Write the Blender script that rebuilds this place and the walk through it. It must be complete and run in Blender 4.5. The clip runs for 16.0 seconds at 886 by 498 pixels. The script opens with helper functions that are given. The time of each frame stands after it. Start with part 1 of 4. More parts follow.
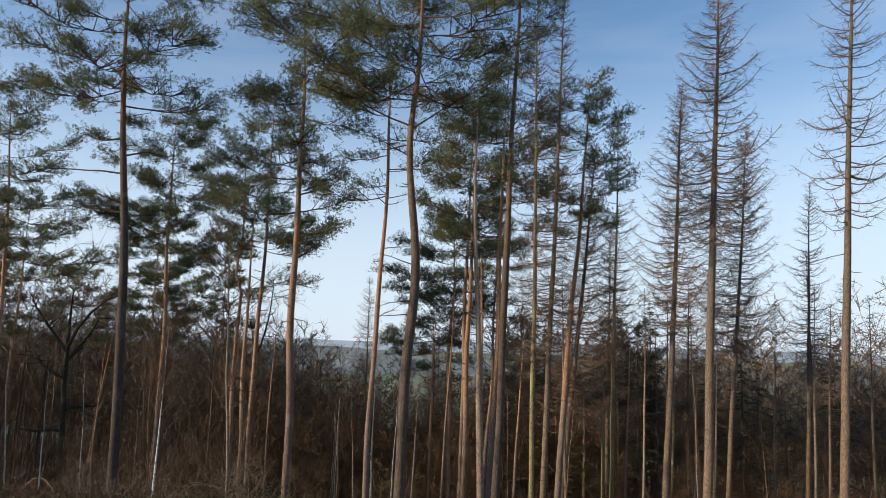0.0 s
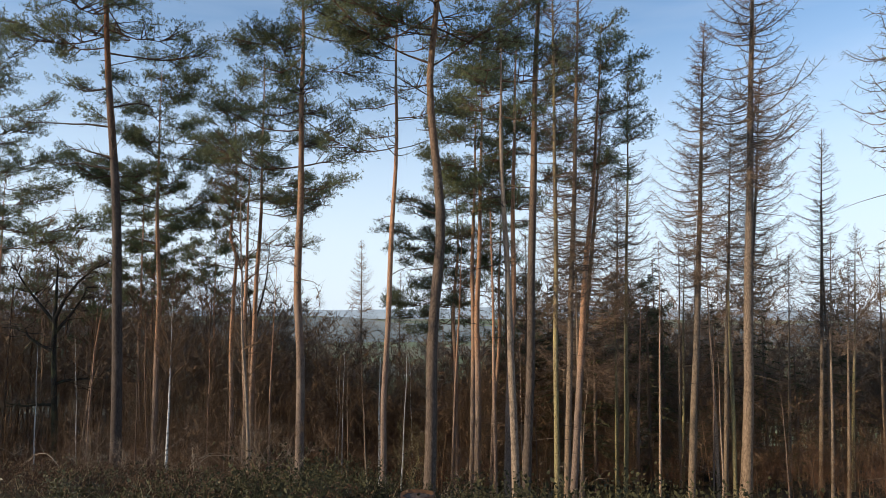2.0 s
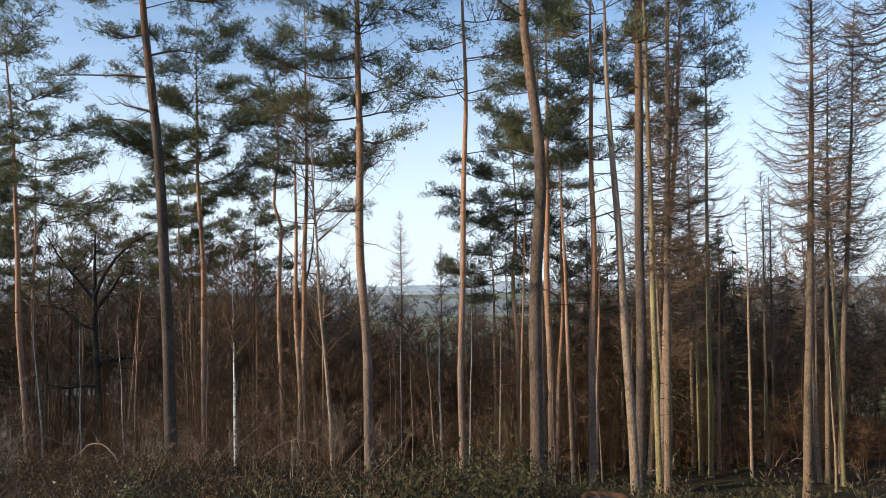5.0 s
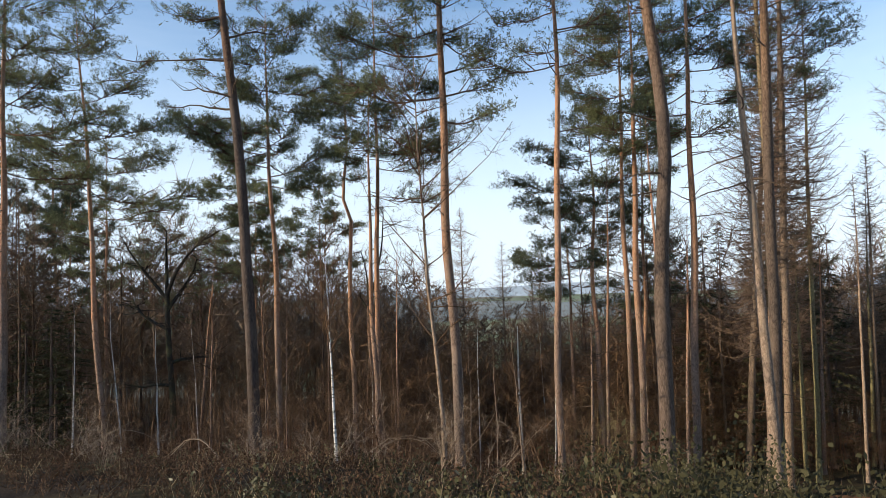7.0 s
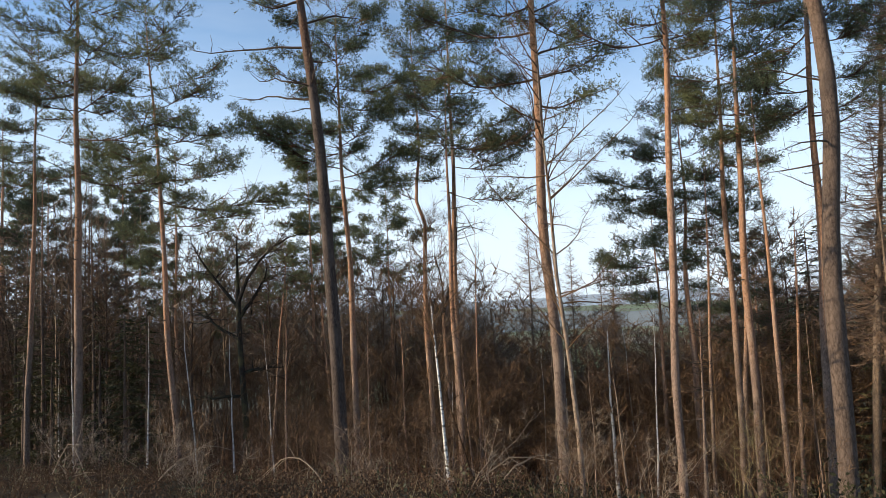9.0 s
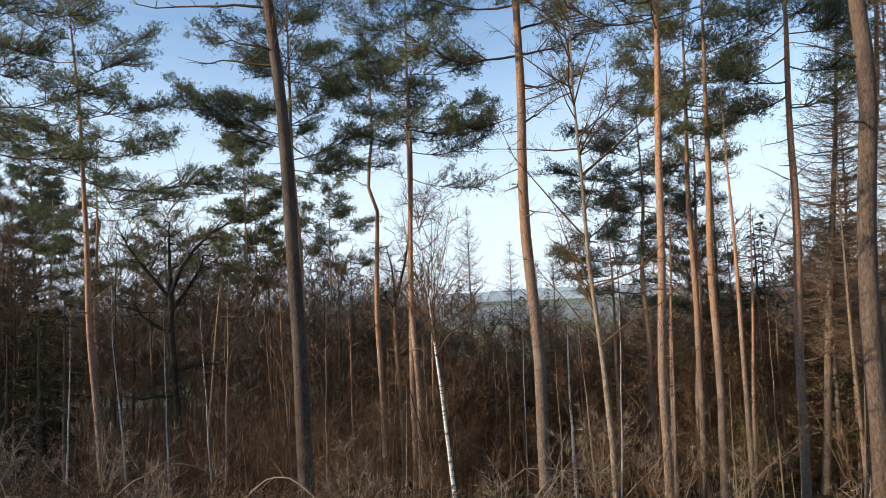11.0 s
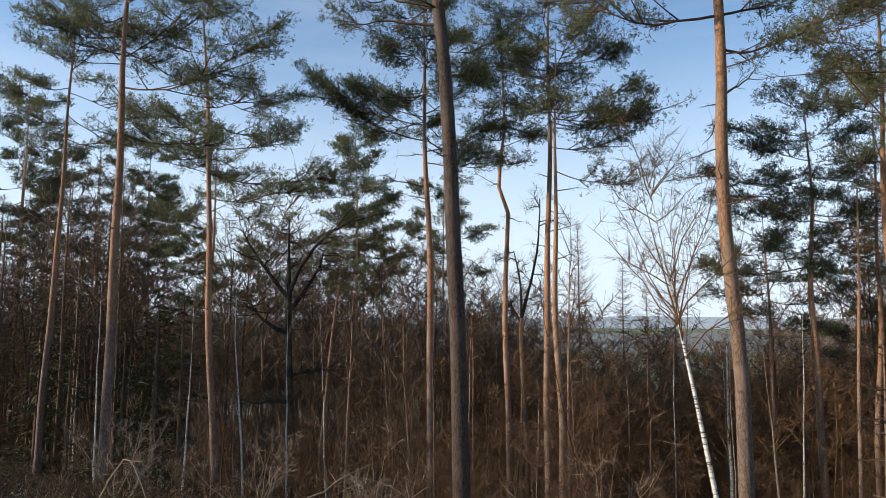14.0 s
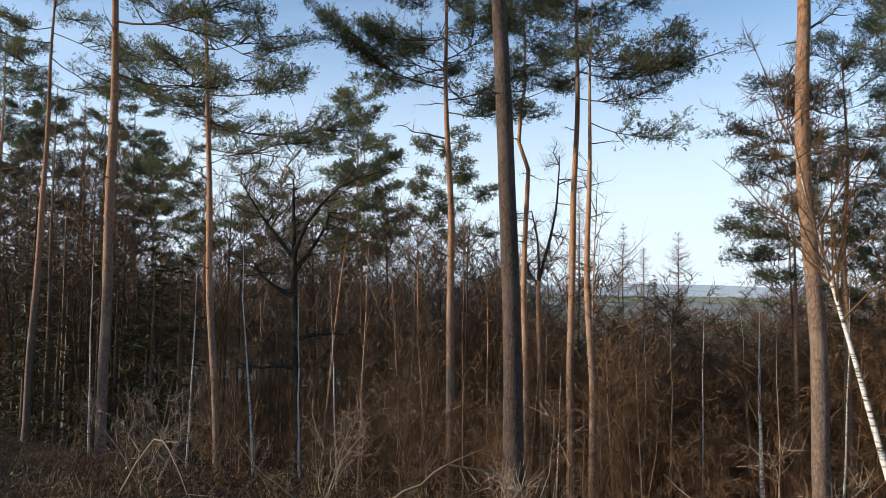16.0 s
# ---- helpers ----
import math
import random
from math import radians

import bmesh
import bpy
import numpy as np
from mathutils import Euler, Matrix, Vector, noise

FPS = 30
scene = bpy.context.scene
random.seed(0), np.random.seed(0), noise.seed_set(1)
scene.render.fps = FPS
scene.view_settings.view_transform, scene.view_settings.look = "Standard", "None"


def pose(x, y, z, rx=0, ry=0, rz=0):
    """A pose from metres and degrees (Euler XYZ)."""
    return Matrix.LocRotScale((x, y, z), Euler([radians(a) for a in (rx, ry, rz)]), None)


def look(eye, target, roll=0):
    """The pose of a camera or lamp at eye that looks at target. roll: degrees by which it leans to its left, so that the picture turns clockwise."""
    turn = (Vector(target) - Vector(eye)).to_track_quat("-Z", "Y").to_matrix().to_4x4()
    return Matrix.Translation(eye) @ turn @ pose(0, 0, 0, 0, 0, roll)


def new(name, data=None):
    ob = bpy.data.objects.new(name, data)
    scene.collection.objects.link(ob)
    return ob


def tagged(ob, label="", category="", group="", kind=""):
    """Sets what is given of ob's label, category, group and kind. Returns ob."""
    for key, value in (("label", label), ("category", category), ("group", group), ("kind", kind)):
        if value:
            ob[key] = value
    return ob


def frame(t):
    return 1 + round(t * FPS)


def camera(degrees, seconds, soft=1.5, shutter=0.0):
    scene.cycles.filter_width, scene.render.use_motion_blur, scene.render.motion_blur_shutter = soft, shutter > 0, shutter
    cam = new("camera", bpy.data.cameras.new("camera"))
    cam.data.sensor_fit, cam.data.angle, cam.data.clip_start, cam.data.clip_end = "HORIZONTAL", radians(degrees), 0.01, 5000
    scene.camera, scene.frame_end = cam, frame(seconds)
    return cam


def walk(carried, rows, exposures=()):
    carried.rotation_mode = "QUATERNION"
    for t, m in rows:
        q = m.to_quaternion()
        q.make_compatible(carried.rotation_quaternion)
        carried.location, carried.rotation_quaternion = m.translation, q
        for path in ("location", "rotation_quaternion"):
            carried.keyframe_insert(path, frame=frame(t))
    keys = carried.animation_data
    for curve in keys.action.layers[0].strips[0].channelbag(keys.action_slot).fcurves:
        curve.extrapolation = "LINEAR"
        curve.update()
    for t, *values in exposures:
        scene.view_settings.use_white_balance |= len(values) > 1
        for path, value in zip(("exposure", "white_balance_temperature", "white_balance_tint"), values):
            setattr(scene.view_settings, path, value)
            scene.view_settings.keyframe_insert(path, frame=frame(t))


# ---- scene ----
cam = camera(67.3, 16.0, soft=0.85)
# seconds, x, y, z, yaw, pitch, roll
ROWS = [
    (0.0, -0.000, 0.001, 1.501, -1.13, 7.89, -1.58),
    (0.5, -0.298, 0.378, 1.419, -1.70, 6.31, -1.61),
    (1.0, -0.605, 0.752, 1.343, -1.08, 5.59, 0.25),
    (1.5, -0.907, 1.146, 1.255, -0.39, 5.28, 0.94),
    (2.0, -1.240, 1.526, 1.147, -2.60, 5.10, -0.07),
    (2.5, -1.536, 1.968, 1.074, -3.23, 5.16, -0.32),
    (3.0, -1.811, 2.392, 1.043, -4.59, 4.74, -2.06),
    (3.5, -2.116, 2.873, 0.987, -7.32, 2.92, -2.12),
    (4.0, -2.413, 3.394, 0.877, -6.66, 2.58, -0.95),
    (4.5, -2.706, 3.850, 0.810, -3.88, 2.56, 0.25),
    (5.0, -2.954, 4.264, 0.797, -0.46, 2.99, 1.27),
    (7.5, -4.691, 6.052, 0.294, 4.32, 3.60, 1.99),
    (8.0, -5.008, 6.523, 0.229, 6.06, 4.64, 2.10),
    (8.5, -5.365, 6.959, 0.152, 8.68, 4.59, 2.39),
    (11.0, -7.253, 8.791, 0.130, 1.78, 3.79, 2.26),
    (11.5, -7.635, 9.149, -0.028, 1.22, 1.64, -0.06),
    (12.0, -8.021, 9.536, -0.169, 5.34, 5.51, 1.57),
    (12.5, -8.352, 9.926, -0.278, 6.67, 6.81, 4.28),
    (13.0, -8.692, 10.358, -0.322, 6.84, 7.03, 2.92),
    (13.5, -9.107, 10.786, -0.368, 9.49, 6.28, 0.57),
    (14.0, -9.476, 11.145, -0.408, 8.84, 5.86, -0.13),
    (14.5, -9.836, 11.510, -0.428, 8.15, 5.03, 0.26),
    (15.0, -10.181, 11.826, -0.468, 6.99, 4.13, 2.21),
    (15.5, -10.565, 12.179, -0.506, 4.45, 3.30, 1.33),
    (16.0, -10.995, 12.546, -0.550, 7.34, 2.91, -0.66),
]
walk(cam, [(t, pose(x, y, z, 90 + pitch, roll, yaw)) for t, x, y, z, yaw, pitch, roll in ROWS],
     [(0, -0.07), (2, 0.07), (4, 0.14), (5, 0.24), (8, 0.26), (12, 0.25), (13.5, 0.12), (16, 0.18)])

# ---- light ----
SUN_AZ, SUN_EL = radians(252), radians(16)
sun_dir = Vector((math.sin(SUN_AZ) * math.cos(SUN_EL), math.cos(SUN_AZ) * math.cos(SUN_EL), math.sin(SUN_EL)))
world = bpy.data.worlds.new("winter_sky")
scene.world = world
world.use_nodes = True
wn, wl = world.node_tree.nodes, world.node_tree.links
sky = wn.new("ShaderNodeTexSky")
sky.sky_type, sky.sun_disc = "NISHITA", False
sky.sun_elevation, sky.sun_rotation = SUN_EL, SUN_AZ
sky.altitude, sky.air_density, sky.dust_density, sky.ozone_density = 300, 1.0, 0.4, 2.0
wbg = wn["Background"]
wbg.inputs["Strength"].default_value = 0.16
# thin high cloud, drawn out along the horizon
wco = wn.new("ShaderNodeTexCoord")
wmap = wn.new("ShaderNodeMapping")
wmap.inputs["Scale"].default_value = (1.6, 1.6, 9.0)
wno = wn.new("ShaderNodeTexNoise")
wno.inputs["Scale"].default_value, wno.inputs["Detail"].default_value = 1.7, 7.0
wra = wn.new("ShaderNodeMapRange")
wra.inputs["From Min"].default_value, wra.inputs["From Max"].default_value = 0.45, 0.85
wra.inputs["To Max"].default_value = 0.24
wmi = wn.new("ShaderNodeMix")
wmi.data_type = "RGBA"
wmi.inputs["B"].default_value = (5.6, 5.9, 6.3, 1)
wl.new(wco.outputs["Generated"], wmap.inputs["Vector"])
wl.new(wmap.outputs["Vector"], wno.inputs["Vector"])
wl.new(wno.outputs["Fac"], wra.inputs["Value"])
wl.new(wra.outputs["Result"], wmi.inputs["Factor"])
wgain = wn.new("ShaderNodeMix")
wgain.data_type, wgain.blend_type = "RGBA", "MULTIPLY"
wgain.inputs["Factor"].default_value = 1.0
wgain.inputs["B"].default_value = (1.06, 1.18, 1.26, 1)
wl.new(sky.outputs["Color"], wgain.inputs["A"])
wl.new(wgain.outputs["Result"], wmi.inputs["A"])
# pale haze that thickens towards the horizon
wse = wn.new("ShaderNodeSeparateXYZ")
wl.new(wco.outputs["Generated"], wse.inputs["Vector"])
whr = wn.new("ShaderNodeMapRange")
whr.interpolation_type = "SMOOTHSTEP"
whr.inputs["From Min"].default_value, whr.inputs["From Max"].default_value = 0.46, 0.02
whr.inputs["To Min"].default_value, whr.inputs["To Max"].default_value = 0.0, 0.93
wl.new(wse.outputs["Z"], whr.inputs["Value"])
whz = wn.new("ShaderNodeMix")
whz.data_type = "RGBA"
whz.inputs["B"].default_value = (4.75, 5.5, 6.35, 1)
wl.new(whr.outputs["Result"], whz.inputs["Factor"])
wl.new(wmi.outputs["Result"], whz.inputs["A"])
wl.new(whz.outputs["Result"], wbg.inputs["Color"])

sun = new("sun", bpy.data.lights.new("sun", "SUN"))
sun.data.energy, sun.data.angle, sun.data.color = 5.0, radians(0.6), (1.0, 0.85, 0.64)
sun.matrix_world = look((0, 0, 30), Vector((0, 0, 30)) - sun_dir)


# ---- materials ----
def shade(name, rough=0.8, spec=0.2):
    m = bpy.data.materials.new(name)
    m.use_nodes = True
    b = m.node_tree.nodes["Principled BSDF"]
    b.inputs["Roughness"].default_value = rough
    b.inputs["Specular IOR Level"].default_value = spec
    return m, m.node_tree.nodes, m.node_tree.links, b


def ramp(nodes, stops):
    r = nodes.new("ShaderNodeValToRGB")
    while len(r.color_ramp.elements) < len(stops):
        r.color_ramp.elements.new(0.5)
    for e, (p, c) in zip(r.color_ramp.elements, stops):
        e.position, e.color = p, (*c, 1)
    return r


def noise_node(nodes, links, scale, stretch=(1, 1, 1), detail=5.0, rough=0.6, source="Object"):
    co = nodes.new("ShaderNodeTexCoord")
    mp = nodes.new("ShaderNodeMapping")
    mp.inputs["Scale"].default_value = stretch
    n = nodes.new("ShaderNodeTexNoise")
    n.inputs["Scale"].default_value, n.inputs["Detail"].default_value, n.inputs["Roughness"].default_value = scale, detail, rough
    links.new(co.outputs[source], mp.inputs["Vector"])
    links.new(mp.outputs["Vector"], n.inputs["Vector"])
    return n


def mixed(nodes, links, fac, a, b, mode="MIX"):
    m = nodes.new("ShaderNodeMix")
    m.data_type, m.blend_type = "RGBA", mode
    for key, v in (("Factor", fac), ("A", a), ("B", b)):
        if hasattr(v, "is_linked"):
            links.new(v, m.inputs[key])
        elif key == "Factor":
            m.inputs[key].default_value = v
        else:
            m.inputs[key].default_value = (*v, 1)
    return m.outputs["Result"]


def bumped(nodes, links, bsdf, height, strength, distance):
    bp = nodes.new("ShaderNodeBump")
    bp.inputs["Strength"].default_value, bp.inputs["Distance"].default_value = strength, distance
    links.new(height, bp.inputs["Height"])
    links.new(bp.outputs["Normal"], bsdf.inputs["Normal"])


def bark(name, low, high, flake, z0, z1, patch=0.0):
    """Bark that turns from the plated foot to the thin flaking bark of the upper stem between two heights above the foot."""
    m, n, l, b = shade(name, 0.85, 0.15)
    co = n.new("ShaderNodeTexCoord")
    sep = n.new("ShaderNodeSeparateXYZ")
    l.new(co.outputs["Object"], sep.inputs["Vector"])
    mr = n.new("ShaderNodeMapRange")
    mr.interpolation_type = "SMOOTHSTEP"
    mr.inputs["From Min"].default_value, mr.inputs["From Max"].default_value = z0, z1
    wob = noise_node(n, l, 1.6, (1, 1, 0.5), 3)
    add = n.new("ShaderNodeMath")
    add.operation = "MULTIPLY_ADD"
    add.inputs[1].default_value = 5.0
    l.new(wob.outputs["Fac"], add.inputs[0])
    l.new(sep.outputs["Z"], add.inputs[2])
    l.new(add.outputs[0], mr.inputs["Value"])
    base = mixed(n, l, mr.outputs["Result"], low, high)
    fine = noise_node(n, l, 17, (1.5, 1.5, 0.6), 6, 0.7)
    fr = ramp(n, [(0.34, (0.58, 0.55, 0.53)), (0.50, (0.97, 0.95, 0.93)), (0.66, (1.20, 1.17, 1.14))])
    l.new(fine.outputs["Fac"], fr.inputs["Fac"])
    base = mixed(n, l, 1.0, base, fr.outputs["Color"], "MULTIPLY")
    # dark cracks between upright bark plates
    warp = n.new("ShaderNodeVectorMath")
    warp.operation = "MULTIPLY_ADD"
    warp.inputs[1].default_value = (0.10, 0.10, 0.20)
    l.new(fine.outputs["Color"], warp.inputs[0])
    l.new(co.outputs["Object"], warp.inputs[2])
    pm = n.new("ShaderNodeMapping")
    pm.inputs["Scale"].default_value = (1.0, 1.0, 0.34)
    l.new(warp.outputs["Vector"], pm.inputs["Vector"])
    plate = n.new("ShaderNodeTexVoronoi")
    plate.feature = "DISTANCE_TO_EDGE"
    plate.inputs["Scale"].default_value = 16
    l.new(pm.outputs["Vector"], plate.inputs["Vector"])
    pr = ramp(n, [(0.0, (0.42, 0.38, 0.36)), (0.16, (1.05, 1.04, 1.03))])
    l.new(plate.outputs["Distance"], pr.inputs["Fac"])
    base = mixed(n, l, 0.62, base, pr.outputs["Color"], "MULTIPLY")
    big = noise_node(n, l, 1.1, (1, 1, 0.5), 4)
    br = ramp(n, [(0.52 - patch, (0, 0, 0)), (0.66, (1, 1, 1))])
    l.new(big.outputs["Fac"], br.inputs["Fac"])
    base = mixed(n, l, br.outputs["Color"], base, flake)
    oi = n.new("ShaderNodeObjectInfo")
    orr = ramp(n, [(0.0, (0.78, 0.8, 0.8)), (1.0, (1.15, 1.1, 1.05))])
    l.new(oi.outputs["Random"], orr.inputs["Fac"])
    base = mixed(n, l, 1.0, base, orr.outputs["Color"], "MULTIPLY")
    l.new(base, b.inputs["Base Color"])
    bumped(n, l, b, fine.outputs["Fac"], 0.9, 0.03)
    return m


BARK_PINE = bark("pine_bark", (0.245, 0.180, 0.148), (0.46, 0.262, 0.165), (0.36, 0.25, 0.19), 6.5, 11.5)
BARK_DARK = bark("plated_pine_bark", (0.112, 0.085, 0.073), (0.33, 0.16, 0.09), (0.15, 0.112, 0.093), 13.0, 18.0)
BARK_GREY = bark("grey_brown_pine_bark", (0.135, 0.102, 0.083), (0.26, 0.165, 0.11), (0.175, 0.125, 0.095), 9.0, 16.0)
BARK_LARCH = bark("larch_bark", (0.245, 0.178, 0.125), (0.185, 0.145, 0.118), (0.42, 0.255, 0.145), 4.0, 12.0, -0.06)
BARK_MOSS = bark("algae_green_bark", (0.29, 0.245, 0.13), (0.25, 0.20, 0.13), (0.37, 0.315, 0.14), 6.0, 11.0)
BARK_LIMB = bark("dark_pine_limb_bark", (0.085, 0.062, 0.05), (0.17, 0.105, 0.07), (0.12, 0.085, 0.062), 9.0, 16.0)
BARK_PALE = bark("pale_tan_bark", (0.31, 0.235, 0.18), (0.33, 0.24, 0.18), (0.40, 0.30, 0.215), 6.0, 11.0)
BARK_SNAG = bark("dark_mossy_bark", (0.10, 0.095, 0.05), (0.045, 0.04, 0.035), (0.13, 0.12, 0.06), 4.0, 9.0)


def birch_bark():
    m, n, l, b = shade("white_birch_bark", 0.65, 0.3)
    fine = noise_node(n, l, 9, (0.6, 0.6, 3.5), 5, 0.7)
    fr = ramp(n, [(0.40, (0.07, 0.06, 0.055)), (0.47, (0.55, 0.52, 0.47)), (0.8, (0.72, 0.70, 0.66))])
    l.new(fine.outputs["Fac"], fr.inputs["Fac"])
    l.new(fr.outputs["Color"], b.inputs["Base Color"])
    bumped(n, l, b, fine.outputs["Fac"], 0.4, 0.01)
    return m


BIRCH = birch_bark()


def leafy(name, dark, light, big=0.5, trans=0.25, rough=0.6):
    """Leaves, needles and twigs: each loose piece varies, and so does each clump."""
    m, n, l, b = shade(name, rough, 0.25)
    ge = n.new("ShaderNodeNewGeometry")
    cl = noise_node(n, l, big, (1, 1, 1), 3)
    ma = n.new("ShaderNodeMath")
    ma.operation = "MULTIPLY_ADD"
    ma.inputs[1].default_value = 0.55
    l.new(ge.outputs["Random Per Island"], ma.inputs[0])
    mc = n.new("ShaderNodeMath")
    mc.operation = "MULTIPLY_ADD"
    mc.inputs[1].default_value, mc.inputs[2].default_value = 1.6, -0.55
    l.new(cl.outputs["Fac"], mc.inputs[0])
    l.new(mc.outputs[0], ma.inputs[2])
    r = ramp(n, [(0.05, dark), (0.95, light)])
    l.new(ma.outputs[0], r.inputs["Fac"])
    l.new(r.outputs["Color"], b.inputs["Base Color"])
    if trans:
        tr = n.new("ShaderNodeBsdfTranslucent")
        l.new(r.outputs["Color"], tr.inputs["Color"])
        ms = n.new("ShaderNodeMixShader")
        ms.inputs["Fac"].default_value = trans
        l.new(b.outputs["BSDF"], ms.inputs[1])
        l.new(tr.outputs["BSDF"], ms.inputs[2])
        l.new(ms.outputs["Shader"], n["Material Output"].inputs["Surface"])
    return m


NEEDLES = leafy("pine_needles", (0.042, 0.052, 0.030), (0.225, 0.235, 0.110), 0.5, 0.30)
NEEDLES_DEEP = leafy("deep_green_pine_needles", (0.032, 0.040, 0.024), (0.145, 0.155, 0.075), 0.5, 0.26)
NEEDLES_DARK = leafy("dark_fir_needles", (0.026, 0.026, 0.012), (0.105, 0.092, 0.040))
TWIG = leafy("bare_brown_twigs", (0.036, 0.019, 0.009), (0.180, 0.098, 0.046), 0.25, 0)
TWIG_RED = leafy("reddish_bare_twigs", (0.034, 0.015, 0.008), (0.180, 0.086, 0.040), 0.3, 0)
# brushwood brown set lighter than the other twigs, a sunlit look in the colour
TWIG_BRUSH = leafy("lit_brown_brushwood", (0.040, 0.022, 0.011), (0.195, 0.112, 0.057), 0.4, 0)
TWIG_PALE = leafy("pale_dead_stems", (0.10, 0.070, 0.048), (0.33, 0.245, 0.170), 0.8, 0)
TWIG_DARK = leafy("dark_dead_branches", (0.038, 0.026, 0.018), (0.120, 0.080, 0.052), 0.3, 0)
TWIG_LARCH = leafy("larch_twigs", (0.06, 0.043, 0.033), (0.18, 0.12, 0.08), 0.3, 0)
TWIG_LARCH_RED = leafy("rust_larch_twigs", (0.10, 0.066, 0.044), (0.27, 0.175, 0.115), 0.3, 0)
# twig browns paled to put the haze over the far trees into the colour
WOODS = leafy("far_bare_woods", (0.075, 0.048, 0.030), (0.245, 0.158, 0.098), 0.05, 0)
HEATHER = leafy("winter_heather", (0.030, 0.018, 0.011), (0.125, 0.072, 0.040), 0.6, 0.1, 0.95)
HEATHER_GREEN = leafy("green_heather_tips", (0.022, 0.022, 0.010), (0.074, 0.065, 0.029), 0.7, 0.15, 0.9)
BRAMBLE = leafy("bramble_leaves", (0.035, 0.042, 0.018), (0.17, 0.15, 0.08), 1.5, 0.2, 0.45)
GRASS = leafy("dry_grass", (0.13, 0.095, 0.055), (0.36, 0.28, 0.16), 0.8, 0.2)
CUT = leafy("fresh_cut_wood", (0.09, 0.045, 0.022), (0.27, 0.13, 0.06), 9, 0)


def ground_material():
    m, n, l, b = shade("leaf_litter_and_fields", 0.95, 0.1)
    f = noise_node(n, l, 7, (1, 1, 1), 8, 0.7)
    fr = ramp(n, [(0.3, (0.022, 0.015, 0.010)), (0.55, (0.06, 0.04, 0.026)), (0.75, (0.12, 0.085, 0.05))])
    l.new(f.outputs["Fac"], fr.inputs["Fac"])
    g = noise_node(n, l, 0.25, (1, 1, 1), 4)
    gr = ramp(n, [(0.4, (0.7, 0.7, 0.7)), (0.65, (1.1, 1.25, 0.8))])
    l.new(g.outputs["Fac"], gr.inputs["Fac"])
    near = mixed(n, l, 1.0, fr.outputs["Color"], gr.outputs["Color"], "MULTIPLY")
    # farmland past the wood, its colours paled to stand for haze
    v = n.new("ShaderNodeTexVoronoi")
    v.inputs["Scale"].default_value = 0.008
    co = n.new("ShaderNodeTexCoord")
    l.new(co.outputs["Object"], v.inputs["Vector"])
    vs = n.new("ShaderNodeSeparateColor")
    l.new(v.outputs["Color"], vs.inputs["Color"])
    vr = ramp(n, [(0.0, (0.20, 0.22, 0.14)), (0.4, (0.21, 0.26, 0.14)), (0.7, (0.27, 0.24, 0.18)), (1.0, (0.17, 0.17, 0.12))])
    l.new(vs.outputs["Red"], vr.inputs["Fac"])
    ln = n.new("ShaderNodeVectorMath")
    ln.operation = "LENGTH"
    l.new(co.outputs["Object"], ln.inputs[0])
    mr = n.new("ShaderNodeMapRange")
    mr.inputs["From Min"].default_value, mr.inputs["From Max"].default_value = 230, 290
    l.new(ln.outputs["Value"], mr.inputs["Value"])
    c = mixed(n, l, mr.outputs["Result"], near, vr.outputs["Color"])
    l.new(c, b.inputs["Base Color"])
    bumped(n, l, b, f.outputs["Fac"], 0.7, 0.06)
    return m


# Distance haze is painted into these hill colours, which glow without any lamp.
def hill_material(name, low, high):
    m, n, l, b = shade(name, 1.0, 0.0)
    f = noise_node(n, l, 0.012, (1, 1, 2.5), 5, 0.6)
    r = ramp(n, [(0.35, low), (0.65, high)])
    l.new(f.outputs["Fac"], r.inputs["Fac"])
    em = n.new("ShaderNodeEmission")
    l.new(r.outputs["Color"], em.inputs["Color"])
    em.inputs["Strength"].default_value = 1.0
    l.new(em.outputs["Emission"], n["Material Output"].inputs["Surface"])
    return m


GROUND = ground_material()
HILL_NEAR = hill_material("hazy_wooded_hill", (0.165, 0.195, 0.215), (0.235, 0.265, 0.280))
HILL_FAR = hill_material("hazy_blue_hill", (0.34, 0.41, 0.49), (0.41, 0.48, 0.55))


# ---- shape helpers ----
def unit(v):
    return v / np.maximum(np.linalg.norm(v, axis=-1, keepdims=True), 1e-9)


